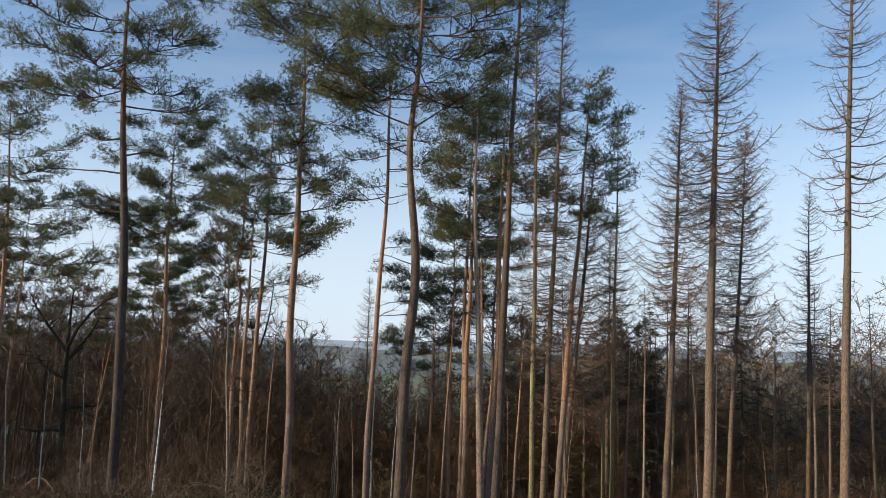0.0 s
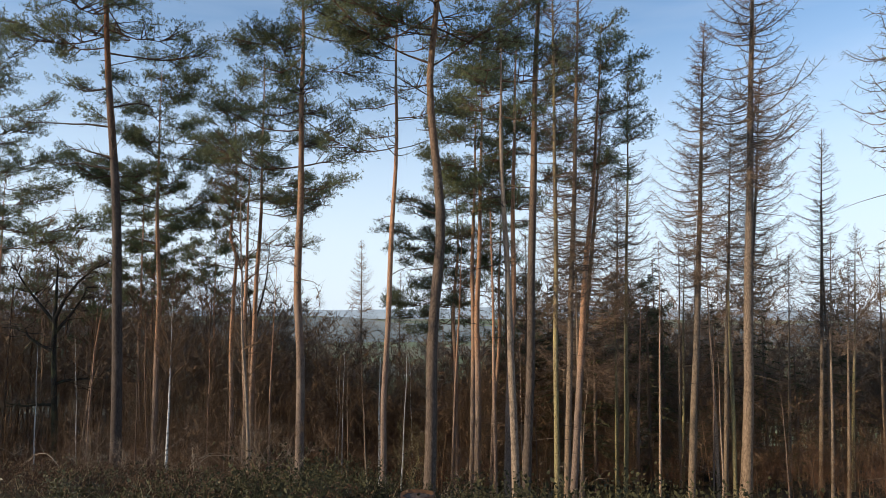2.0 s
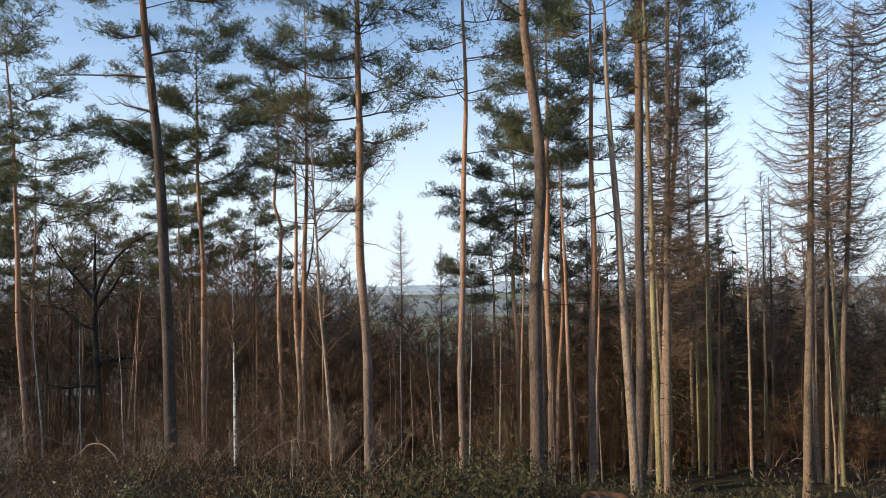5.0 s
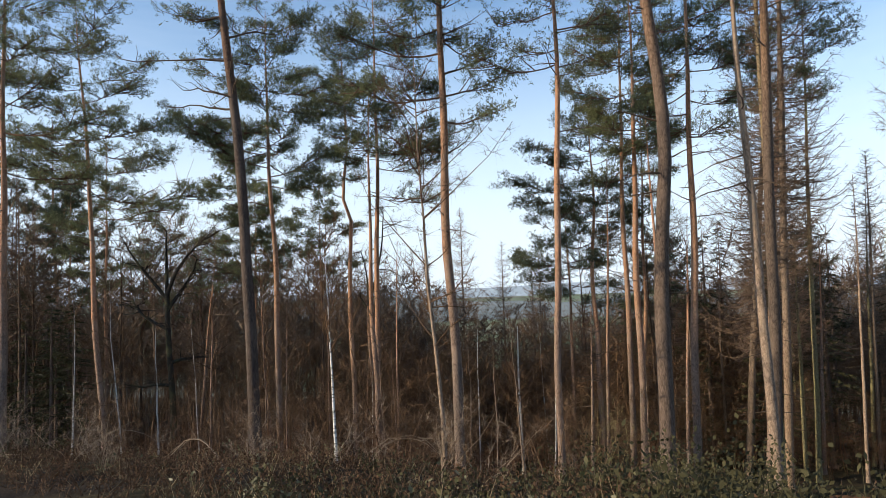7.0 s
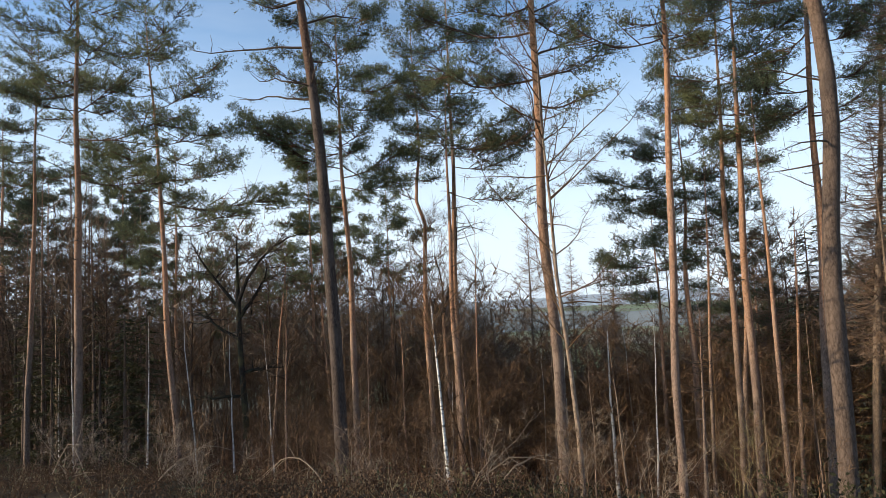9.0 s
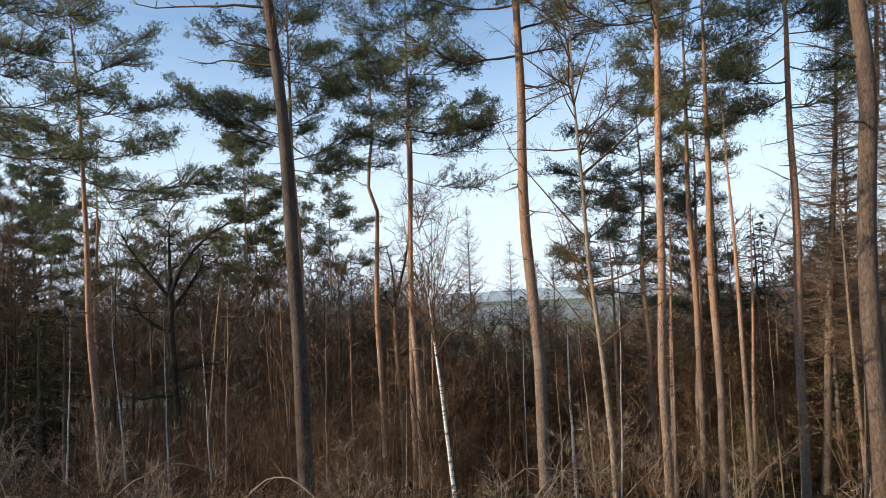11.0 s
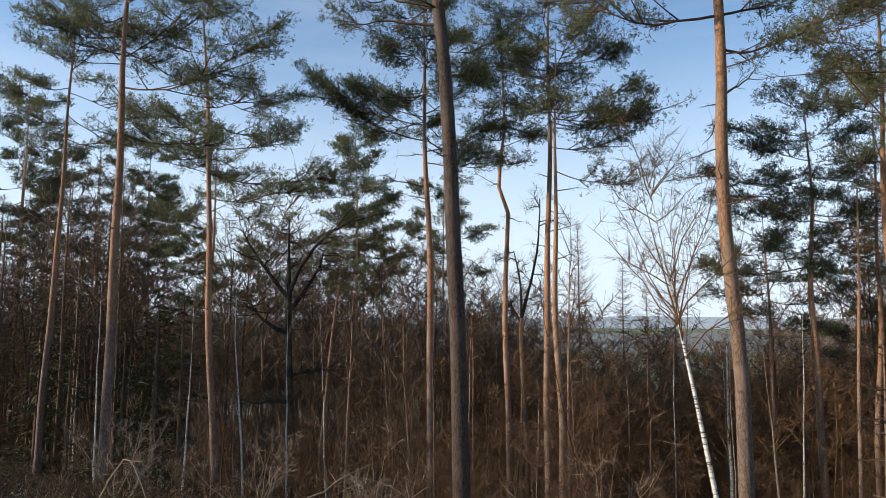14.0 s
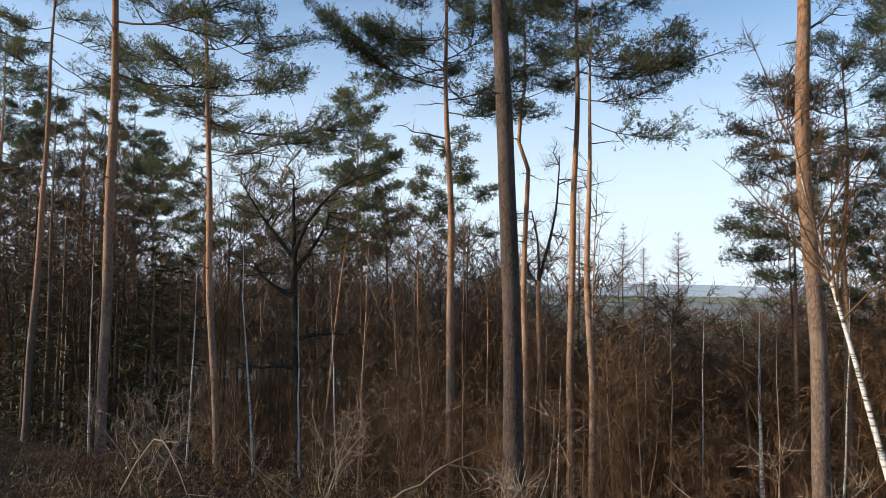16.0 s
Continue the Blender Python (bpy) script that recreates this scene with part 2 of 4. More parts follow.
class Shape:
    """Gathers quads and triangles for one mesh."""

    def __init__(self):
        self.v, self.q, self.t, self.n = [], [], [], 0

    def add(self, verts, quads=None, tris=None):
        if quads is not None and len(quads):
            self.q.append(np.asarray(quads, np.int32) + self.n)
        if tris is not None and len(tris):
            self.t.append(np.asarray(tris, np.int32) + self.n)
        self.v.append(np.asarray(verts, np.float32))
        self.n += len(verts)

    def tubes(self, path, radius, sides=4, rough=0.0, rng=None):
        """Tapered tubes along many paths at once: path (B, n, 3), radius (B, n)."""
        path, radius = np.asarray(path, float), np.asarray(radius, float)
        count, n = path.shape[:2]
        tan = unit(np.gradient(path, axis=1))
        ref = np.where(np.abs(tan[:, :1, 2:3]) > 0.8, np.array([1.0, 0.2, 0]), np.array([0.1, 0.2, 1.0]))
        u = unit(np.cross(tan, ref))
        w = np.cross(tan, u)
        a = np.arange(sides) * 2 * np.pi / sides
        rad = radius[:, :, None, None]
        if rough and rng is not None:
            rad = rad * (1 + rough * rng.standard_normal((count, n, sides, 1)))
        ring = path[:, :, None] + rad * (np.cos(a)[:, None] * u[:, :, None] + np.sin(a)[:, None] * w[:, :, None])
        i = np.arange(count)[:, None, None] * n * sides + np.arange(n - 1)[None, :, None] * sides
        j = np.arange(sides)[None, None]
        k = (j + 1) % sides
        quads = np.stack([i + j, i + k, i + k + sides, i + j + sides], -1).reshape(-1, 4)
        self.add(ring.reshape(-1, 3), quads)

    def blades(self, base, tip, width, rng):
        """Thin tapering triangles from base to tip: needles and the finest twigs."""
        side = unit(np.cross(tip - base, rng.standard_normal(base.shape))) * np.asarray(width).reshape(-1, 1) * 0.5
        verts = np.stack([base - side, base + side, tip], 1).reshape(-1, 3)
        self.add(verts, tris=np.arange(len(verts)).reshape(-1, 3))

    def leaves(self, base, along, across):
        """Small four-cornered leaves."""
        verts = np.stack([base, base + along * 0.5 + across, base + along, base + along * 0.5 - across], 1).reshape(-1, 3)
        self.add(verts, quads=np.arange(len(verts)).reshape(-1, 4))

    def mesh(self, name, material, smooth=True):
        me = bpy.data.meshes.new(name)
        if not self.v:
            return me
        verts = np.concatenate(self.v)
        q = np.concatenate(self.q) if self.q else np.zeros((0, 4), np.int32)
        t = np.concatenate(self.t) if self.t else np.zeros((0, 3), np.int32)
        me.vertices.add(len(verts))
        me.vertices.foreach_set("co", verts.ravel())
        me.loops.add(q.size + t.size)
        me.loops.foreach_set("vertex_index", np.concatenate([q.ravel(), t.ravel()]))
        me.polygons.add(len(q) + len(t))
        me.polygons.foreach_set("loop_start", np.concatenate([np.arange(len(q)) * 4, q.size + np.arange(len(t)) * 3]).astype(np.int32))
        me.update(calc_edges=True)
        if smooth:
            me.polygons.foreach_set("use_smooth", np.ones(len(q) + len(t), bool))
        me.materials.append(material)
        return me


def part(name, shape, material, parent, label="", smooth=True):
    ob = new(name, shape.mesh(name, material, smooth))
    ob.parent = parent
    if label:
        ob["label"] = label
    return ob


# ---- ground ----
def smooth_ramp(v, soft):
    return soft * np.logaddexp(0, v / soft)


def fall(x, y):
    """How far a place lies down the slope from the path, which bends away to the left past the walk's end."""
    s = -0.66 * x + 0.75 * y
    return 0.75 * x + 0.66 * y + 0.45 * smooth_ramp(s - 21, 2.5)


def ground_z(x, y):
    """The path runs down along s; the slope falls away from it along d."""
    x, y = np.asarray(x, float), np.asarray(y, float)
    s, d = -0.66 * x + 0.75 * y, fall(x, y)
    sc = 36 - smooth_ramp(36 - np.clip(s, -40, 200), 4)
    z = -0.123 * sc
    z = z - 0.30 * smooth_ramp(d - 4.6, 0.9) + 0.19 * smooth_ramp(d - 20, 3.0)
    z = z + 0.06 * smooth_ramp(-d - 1.2, 0.5) - 0.06 * smooth_ramp(-d - 60, 5)
    far = np.hypot(x, y)
    z = z - 0.10 * smooth_ramp(far - 140, 20) * (d > 0) + 0.21 * smooth_ramp(far - 330, 30) * (d > 0)
    z = np.where(far > 420, np.maximum(z, -48), z)
    z = np.where(far > 420, np.minimum(z, -34), z)
    bumps = 0.10 * np.sin(x * 0.9 + 1.3 * np.sin(y * 0.5)) * np.sin(y * 0.8 + 0.6) + 0.05 * np.sin(x * 2.7 + y) * np.sin(y * 2.3 - x)
    return z - 0.03 + bumps * np.clip(np.abs(d) / 3, 0.1, 1)


def build_ground():
    g = Shape()
    rings = np.concatenate([np.linspace(0, 40, 100), 40 * 1.055 ** np.arange(1, 92)])
    na = 240
    ang = np.arange(na) * 2 * np.pi / na
    x = rings[:, None] * np.cos(ang) - 4
    y = rings[:, None] * np.sin(ang) + 10
    v = np.stack([x, y, ground_z(x, y)], -1).reshape(-1, 3)
    i = np.arange(len(rings) - 1)[:, None] * na
    j = np.arange(na)[None]
    k = (j + 1) % na
    g.add(v, np.stack([i + j, i + na + j, i + na + k, i + k], -1).reshape(-1, 4))
    ob = new("ground", g.mesh("ground", GROUND))
    tagged(ob, "brown leaf-littered woodland slope falling to farmland", "ground", kind="structure")


build_ground()


def ridge(name, dist, height, rough, base, seed, material, label):
    g = Shape()
    a = np.linspace(radians(15), radians(165), 240)
    top = height + rough * (np.sin(a * 7 + seed) + 0.6 * np.sin(a * 17 + 2 * seed) + 0.3 * np.sin(a * 41 + seed))
    rows = []
    for k, (dd, hh) in enumerate(((-260, 0.0), (-120, 0.45), (-40, 0.85), (0, 1.0), (200, 0.6))):
        z = base + (top - base) * hh
        rows.append(np.stack([(dist + dd) * np.cos(a), (dist + dd) * np.sin(a), z], -1))
    v = np.concatenate(rows)
    n = len(a)
    i = np.arange(len(rows) - 1)[:, None] * n + np.arange(n - 1)[None]
    g.add(v, np.stack([i, i + 1, i + n + 1, i + n], -1).reshape(-1, 4))
    tagged(new(name, g.mesh(name, material)), label, "hill", kind="structure")


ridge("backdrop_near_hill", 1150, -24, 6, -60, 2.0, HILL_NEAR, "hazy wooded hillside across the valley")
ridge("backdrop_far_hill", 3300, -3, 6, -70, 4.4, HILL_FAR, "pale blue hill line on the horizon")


# ---- trees ----
def stem(rng, x, y, zb, top, r, lean, bend, n=22, curve=()):
    """The axis of a trunk, relative to its foot, and its radii. x, y is where it stands at height 0."""
    z = np.linspace(zb - 0.3, top, n)
    ph = rng.uniform(0, 6.28, 4)
    env = np.clip((z - zb) / 4, 0, 1)
    px = lean[0] * (z - zb) + bend * env * (np.sin(z * 0.42 + ph[0]) + 0.5 * np.sin(z * 0.95 + ph[1]))
    py = lean[1] * (z - zb) + bend * env * np.sin(z * 0.37 + ph[2])
    for amp, at, wide in curve:
        px = px + amp * np.exp(-((z - at) / wide) ** 2)
    u = (z - zb) / (top - zb)
    rad = r * (1 - 0.45 * u - 0.47 * np.clip(u - 0.35, 0, 1) ** 1.3 / 0.57)
    rad = np.maximum(rad, 0.012) * (1 + 0.35 * np.exp(-np.clip(z - zb, 0, 9) / 0.35))
    return np.stack([px, py, z - zb], -1), rad


def on_axis(path, z):
    return np.stack([np.interp(z, path[:, 2], path[:, k]) for k in range(2)] + [np.asarray(z, float)], -1)


def needle_tufts(shape, rng, centre, axis, size, count, width):
    c = np.repeat(centre, count, 0)
    a = np.repeat(axis, count, 0)
    dirs = unit(a * 0.75 + 0.85 * rng.standard_normal(c.shape))
    base = c + 0.03 * rng.standard_normal(c.shape)
    shape.blades(base, base + dirs * (size * rng.uniform(0.65, 1.25, (len(c), 1))), width * rng.uniform(0.7, 1.3, len(c)), rng)


def pine(x, y, r, top, crown, radius, lean=(0, 0), bend=0.05, limbs=16, dense=1.0, seed=1, bark_kind=None, label="", dead=4, tuft=0.115,
         extra=(), curve=(), leaf_kind=None, group="pines on the slope", bare=()):
    """A Scots pine: a bare stem, dead stubs, and spreading limbs that carry flat plates of needles."""
    rng = np.random.default_rng(seed)
    foot = float(ground_z(x, y))
    fx, fy = x + lean[0] * foot, y + lean[1] * foot
    tree = tagged(new("pine_tree"), label or "Scots pine with orange upper bark and flat needle plates", "tree", group)
    tree.location = (fx, fy, foot)
    bark_kind = bark_kind or BARK_PINE
    path, rad = stem(rng, x, y, foot, top, r, lean, bend, curve=curve)
    s = Shape()
    s.tubes(path[None], rad[None], 12, 0.03, rng)
    part("trunk", s, bark_kind, tree)
    z0 = crown - foot
    z1 = top - foot
    jobs = []
    az = rng.uniform(0, 6.28)
    limbs = int(limbs * 1.4)
    for i in range(limbs):
        u = (i + rng.uniform(0, 0.9)) / limbs
        az += 2.4 + rng.normal(0, 0.4)
        prof = (0.62 + 0.5 * math.sin(min(u * 1.9, 1.0) * 1.57)) * math.sqrt(max(0.06, 1 - u ** 2.2))
        jobs.append((z0 + (z1 - z0) * u, az, radius * prof * rng.uniform(0.65, 1.12), -0.12 + 0.70 * u ** 1.5 + rng.normal(0, 0.13), 1.0))
    for zz, a, length, rise in extra:
        jobs.append((zz - foot, radians(a), length, rise, 1.0))
    for zz, a, length, rise, leaf in jobs:
        p0 = on_axis(path, zz)
        thick = np.interp(zz, path[:, 2], rad) * rng.uniform(0.16, 0.30)
        t = np.linspace(0, 1, 7)
        wob = np.cumsum(rng.normal(0, 0.13, 7)) * length * 0.42 * t
        out = np.array([math.cos(a), math.sin(a), 0])
        sd = np.array([-out[1], out[0], 0])
        lift = length * (rise * t - 0.09 * np.sin(t * 3.1) + 0.02 * t ** 3 + 0.07 * np.cumsum(rng.normal(0, 0.5, 7)) * t)
        lp = p0 + out * (length * t)[:, None] + sd * wob[:, None] + np.array([0, 0, 1]) * lift[:, None]
        limb = Shape()
        limb.tubes(lp[None], (thick * (1 - 0.8 * t) + 0.008)[None], 6, 0.05, rng)
        m = int(5 + 3.3 * length)
        st = 1 - 0.74 * rng.uniform(0, 1, m) ** 1.2
        st[0] = 1.0
        b0 = np.stack([np.interp(st, t, lp[:, k]) for k in range(3)], -1)
        sa = a + rng.choice([-1, 1], m) * rng.uniform(0.25, 1.3, m)
        sl = length * rng.uniform(0.20, 0.42, m) * (1.2 - 0.5 * st) + 0.32
        sdir = unit(np.stack([np.cos(sa), np.sin(sa), rng.uniform(-0.25, 0.62, m) + 0.25 * max(rise, 0)], -1))
        tt = np.linspace(0, 1, 4)
        sp = b0[:, None] + sdir[:, None] * (sl[:, None] * tt)[..., None]
        sp[:, :, 2] += 0.08 * sl[:, None] * tt ** 2
        limb.tubes(sp, np.linspace(0.016, 0.006, 4)[None] * np.ones((m, 1)) * (1 + 0.2 * length), 3)
        limb_part = part("limb", limb, BARK_LIMB, tree)
        needles = Shape()
        # rounded clumps of short shoots round the outer part of each side branch
        fineness = 1.0 if tuft < 0.12 else 0.5
        per = np.maximum(3, (sl * 34 * dense * rng.uniform(0.3, 1.6, m))).astype(int)
        idx = np.repeat(np.arange(m), per)
        w = np.choose(rng.integers(0, 5, len(idx)), (0.45, 0.66, 0.84, 1.0, 1.0))
        off = rng.standard_normal((len(idx), 3)) * np.array([0.125, 0.125, 0.088])
        c = b0[idx] + sdir[idx] * (sl[idx] * w)[:, None] + off
        c[:, 2] += 0.08 * sl[idx] * w ** 2
        sh = unit(off * 3.0 + sdir[idx] * 0.35 + 0.35 * rng.standard_normal((len(idx), 3)) + np.array([0, 0, 0.5]))
        shl = rng.uniform(0.06, 0.16, len(idx))
        needles.blades(c, c + sh * shl[:, None], np.full(len(c), 0.016), rng)
        needle_tufts(needles, rng, c + sh * (shl * 0.4)[:, None], sh, tuft * 0.92, 2, 0.024 if fineness > 0.9 else 0.042)
        needle_tufts(needles, rng, c + sh * shl[:, None], sh, tuft * 0.92, 4 if fineness > 0.9 else 2, 0.026 if fineness > 0.9 else 0.042)
        part("foliage", needles, leaf_kind or NEEDLES, limb_part, "green needle clumps", False)
    stubs = [(rng.uniform(max(2.5, z0 * 0.5), z0 + 0.9), rng.uniform(0, 6.28), rng.uniform(0.3, 1.8), rng.uniform(-0.2, 0.35)) for i in range(int(dead * 1.8))]
    for zz, a, length, tilt in stubs:
        t = np.linspace(0, 1, 4)
        p0 = on_axis(path, zz)
        out = np.array([math.cos(a), math.sin(a), tilt])
        dp = p0 + out * (length * t)[:, None] + 0.06 * length * np.cumsum(rng.standard_normal((4, 3)), 0) * t[:, None]
        d = Shape()
        d.tubes(dp[None], np.array([[0.022, 0.017, 0.012, 0.005]]), 5)
        tb = dp[rng.integers(1, 4, 12)]
        d.blades(tb, tb + unit(out + 0.9 * rng.standard_normal((12, 3))) * length * rng.uniform(0.15, 0.45, (12, 1)), np.full(12, 0.011), rng)
        part("dead_branch", d, TWIG_DARK, tree)
    for zz, turn, length, rise in bare:
        u = np.linspace(0, 1, 8)
        a = radians(turn)
        out = np.array([math.cos(a), math.sin(a), rise])
        lp = on_axis(path, zz - foot) + out * (length * u)[:, None] + 0.045 * length * rng.standard_normal((8, 3)).cumsum(0) * u[:, None]
        d = Shape()
        d.tubes(lp[None], (0.034 * (1 - 0.8 * u) + 0.004)[None], 6, 0.05, rng)
        for k in rng.integers(2, 8, 7):
            way = unit(out + 0.9 * rng.standard_normal(3) + np.array([0, 0, 0.4]))
            v = np.linspace(0, 1, 5)
            sp = lp[k] + way * (rng.uniform(0.25, 0.8) * v)[:, None] + 0.05 * rng.standard_normal((5, 3)).cumsum(0) * v[:, None]
            d.tubes(sp[None], (0.013 * (1 - 0.75 * v))[None], 4)
        part("dead_limb", d, TWIG_DARK, tree, "long bare dead limb")
    return tree


def larch(x, y, r, top, low, radius, lean=(0, 0), seed=1, bark_kind=None, twig=None, dense=1.0, label="", droop=0.25, dead=14,
          group="larches on the slope", upturn=0.45):
    """A bare winter larch: a straight spire with thin whorled branches that sag and turn up."""
    rng = np.random.default_rng(seed)
    foot = float(ground_z(x, y))
    tree = tagged(new("larch_tree"), label or "leafless larch spire with thin upcurved branches", "tree", group)
    tree.location = (x + lean[0] * foot, y + lean[1] * foot, foot)
    path, rad = stem(rng, x, y, foot, top, r, lean, 0.02)
    s = Shape()
    s.tubes(path[None], rad[None], 11, 0.02, rng)
    part("trunk", s, bark_kind or BARK_LARCH, tree)
    z0, z1 = low - foot, top - foot
    n = int(14 * (z1 - z0) * dense)
    u = np.sort(rng.uniform(0, 0.99, n))
    zz = z0 + (z1 - z0) * u
    a = np.cumsum(2.4 + rng.normal(0, 0.5, n))
    length = radius * (1 - u) ** 0.8 * rng.uniform(0.3, 1.15, n) * np.clip(0.55 + u * 2.2, 0, 1) + 0.12
    t = np.linspace(0, 1, 6)
    out = np.stack([np.cos(a), np.sin(a), np.zeros(n)], -1)
    lift = length[:, None] * ((-droop + 0.5 * u[:, None]) * np.sin(t * 2.2)[None] + (upturn * t ** 2.5)[None]) + 0.03 * rng.standard_normal((n, 6)).cumsum(1) * t
    p0 = on_axis(path, zz)
    bp = p0[:, None] + out[:, None] * (length[:, None] * t)[..., None]
    bp[:, :, 2] += lift
    b = Shape()
    b.tubes(bp, (0.016 + 0.006 * length)[:, None] * (1 - 0.75 * t)[None], 3)
    m = np.maximum(4, (length * 22 * dense)).astype(int)
    idx = np.repeat(np.arange(n), m)
    w = rng.uniform(0.15, 1, len(idx))
    fl = w * 5
    lo = np.clip(fl.astype(int), 0, 4)
    c = bp[idx, lo] + (bp[idx, lo + 1] - bp[idx, lo]) * (fl - lo)[:, None]
    td = unit(out[idx] * 0.5 + rng.standard_normal((len(idx), 3)) * np.array([0.9, 0.9, 0.5]) + np.array([0, 0, -0.12]))
    tl = rng.uniform(0.10, 0.42, len(idx)) * (0.6 + 0.35 * length[idx])
    b.blades(c, c + td * tl[:, None], np.full(len(idx), 0.013), rng)
    mid = c + td * (tl * 0.55)[:, None]
    td2 = unit(td + 0.8 * rng.standard_normal(td.shape))
    b.blades(mid, mid + td2 * (tl * 0.55)[:, None], np.full(len(idx), 0.010), rng)
    part("crown", b, twig or TWIG_LARCH, tree, "thin leafless twigs", False)
    for i in range(dead):
        dz = rng.uniform(1.5, max(2.0, z0 + 0.3))
        da = rng.uniform(0, 6.28)
        dl = rng.uniform(0.3, 1.5)
        tt = np.linspace(0, 1, 4)
        q = on_axis(path, dz) + np.array([math.cos(da), math.sin(da), -0.12]) * (dl * tt)[:, None]
        q[:, 2] += -0.12 * dl * tt ** 2 + 0.04 * rng.standard_normal(4).cumsum() * tt
        d = Shape()
        d.tubes(q[None], np.array([[0.014, 0.011, 0.008, 0.004]]), 4)
        part("dead_branch", d, TWIG_DARK, tree)
    return tree


def twiggy(rng, height, spread, levels=3, splits=(7, 5), thick=0.05, up=0.55, trunk_share=0.55, fine=5, fine_len=0.5, fine_w=0.008, lean=(0, 0), droop=0.0, taper=0.82, wander=1.0):
    """A leafless broadleaved crown: stem, limbs, branches and fine twigs, as paths for tubes and blades."""
    t = np.linspace(0, 1, 8)
    sway = np.cumsum(rng.normal(0, 0.03, (8, 2)), 0) * height * 0.12 * wander
    main = np.stack([lean[0] * height * t + sway[:, 0], lean[1] * height * t + sway[:, 1], height * t], -1)
    tubes = [(main[None], (thick * (1 - taper * t))[None], 7)]
    parents, plen = main[None], np.array([height])
    start = 1 - trunk_share
    tips = None
    for lev in range(levels - 1):
        m = splits[lev]
        pb = len(parents)
        idx = np.repeat(np.arange(pb), m)
        w = rng.uniform(start if lev == 0 else 0.25, 0.98, len(idx))
        k = parents.shape[1]
        fl = w * (k - 1)
        lo = np.clip(fl.astype(int), 0, k - 2)
        b0 = parents[idx, lo] + (parents[idx, lo + 1] - parents[idx, lo]) * (fl - lo)[:, None]
        pd = unit(parents[idx, lo + 1] - parents[idx, lo])
        side = rng.standard_normal((len(idx), 3)) * np.array([1, 1, 0.45])
        d = unit(pd * up + unit(side) * 0.75)
        d[:, 2] += 0.15
        ln = plen[idx] * rng.uniform(0.22, 0.42, len(idx)) * (1.25 - 0.6 * w) * spread
        tt = np.linspace(0, 1, 5)
        bp = b0[:, None] + d[:, None] * (ln[:, None] * tt)[..., None]
        bp = bp + 0.08 * ln[:, None, None] * rng.standard_normal((len(idx), 5, 3)).cumsum(1) * tt[None, :, None]
        bp[:, :, 2] += (0.22 * (1 if lev == 0 else 0.3) - droop * (lev + 1)) * ln[:, None] * tt ** 2
        rr = thick * (0.32 if lev == 0 else 0.14) * (0.5 + 0.5 * ln / max(ln.max(), 1e-6))
        tubes.append((bp, rr[:, None] * (1 - 0.8 * tt)[None], 4 if lev == 0 else 3))
        parents, plen = bp, ln
    idx = np.repeat(np.arange(len(parents)), fine)
    w = rng.uniform(0.2, 1.0, len(idx))
    fl = w * 4
    lo = np.clip(fl.astype(int), 0, 3)
    c = parents[idx, lo] + (parents[idx, lo + 1] - parents[idx, lo]) * (fl - lo)[:, None]
    pd = unit(parents[idx, lo + 1] - parents[idx, lo])
    d = unit(pd + 0.8 * rng.standard_normal(c.shape)) + np.array([0, 0, -droop * 2])
    tip = c + d * (fine_len * rng.uniform(0.4, 1.1, (len(c), 1)))
    return tubes, (c, tip, np.full(len(c), fine_w))


def broadleaf(name, x, y, height, lean=(0, 0), thick=0.05, spread=1.0, seed=1, bark_kind=None, twig=None, label="", category="tree", group="", limbs=True, **kw):
    rng = np.random.default_rng(seed)
    foot = float(ground_z(x, y))
    tree = tagged(new(name), label, category, group)
    tree.location = (x + lean[0] * foot, y + lean[1] * foot, foot - 0.15)
    tubes, fine = twiggy(rng, height, spread, thick=thick, lean=lean, **kw)
    s = Shape()
    s.tubes(*tubes[0][:2], 9, 0.03, rng)
    part("trunk", s, bark_kind or TWIG, tree)
    b = Shape()
    for k, (p, r, n) in enumerate(tubes[1:]):
        if k == 0 and limbs:
            for pp, rr in zip(p, r):
                one = Shape()
                one.tubes(pp[None], rr[None], 5)
                part("limb", one, bark_kind if bark_kind is BARK_SNAG else twig or TWIG, tree)
        elif limbs:
            b.tubes(p, r, n)
        else:
            b.tubes(p[:, ::2], r[:, ::2], 3)
    b.blades(*fine, rng)
    part("crown", b, twig or TWIG, tree, "fine leafless twigs", False)
    return tree


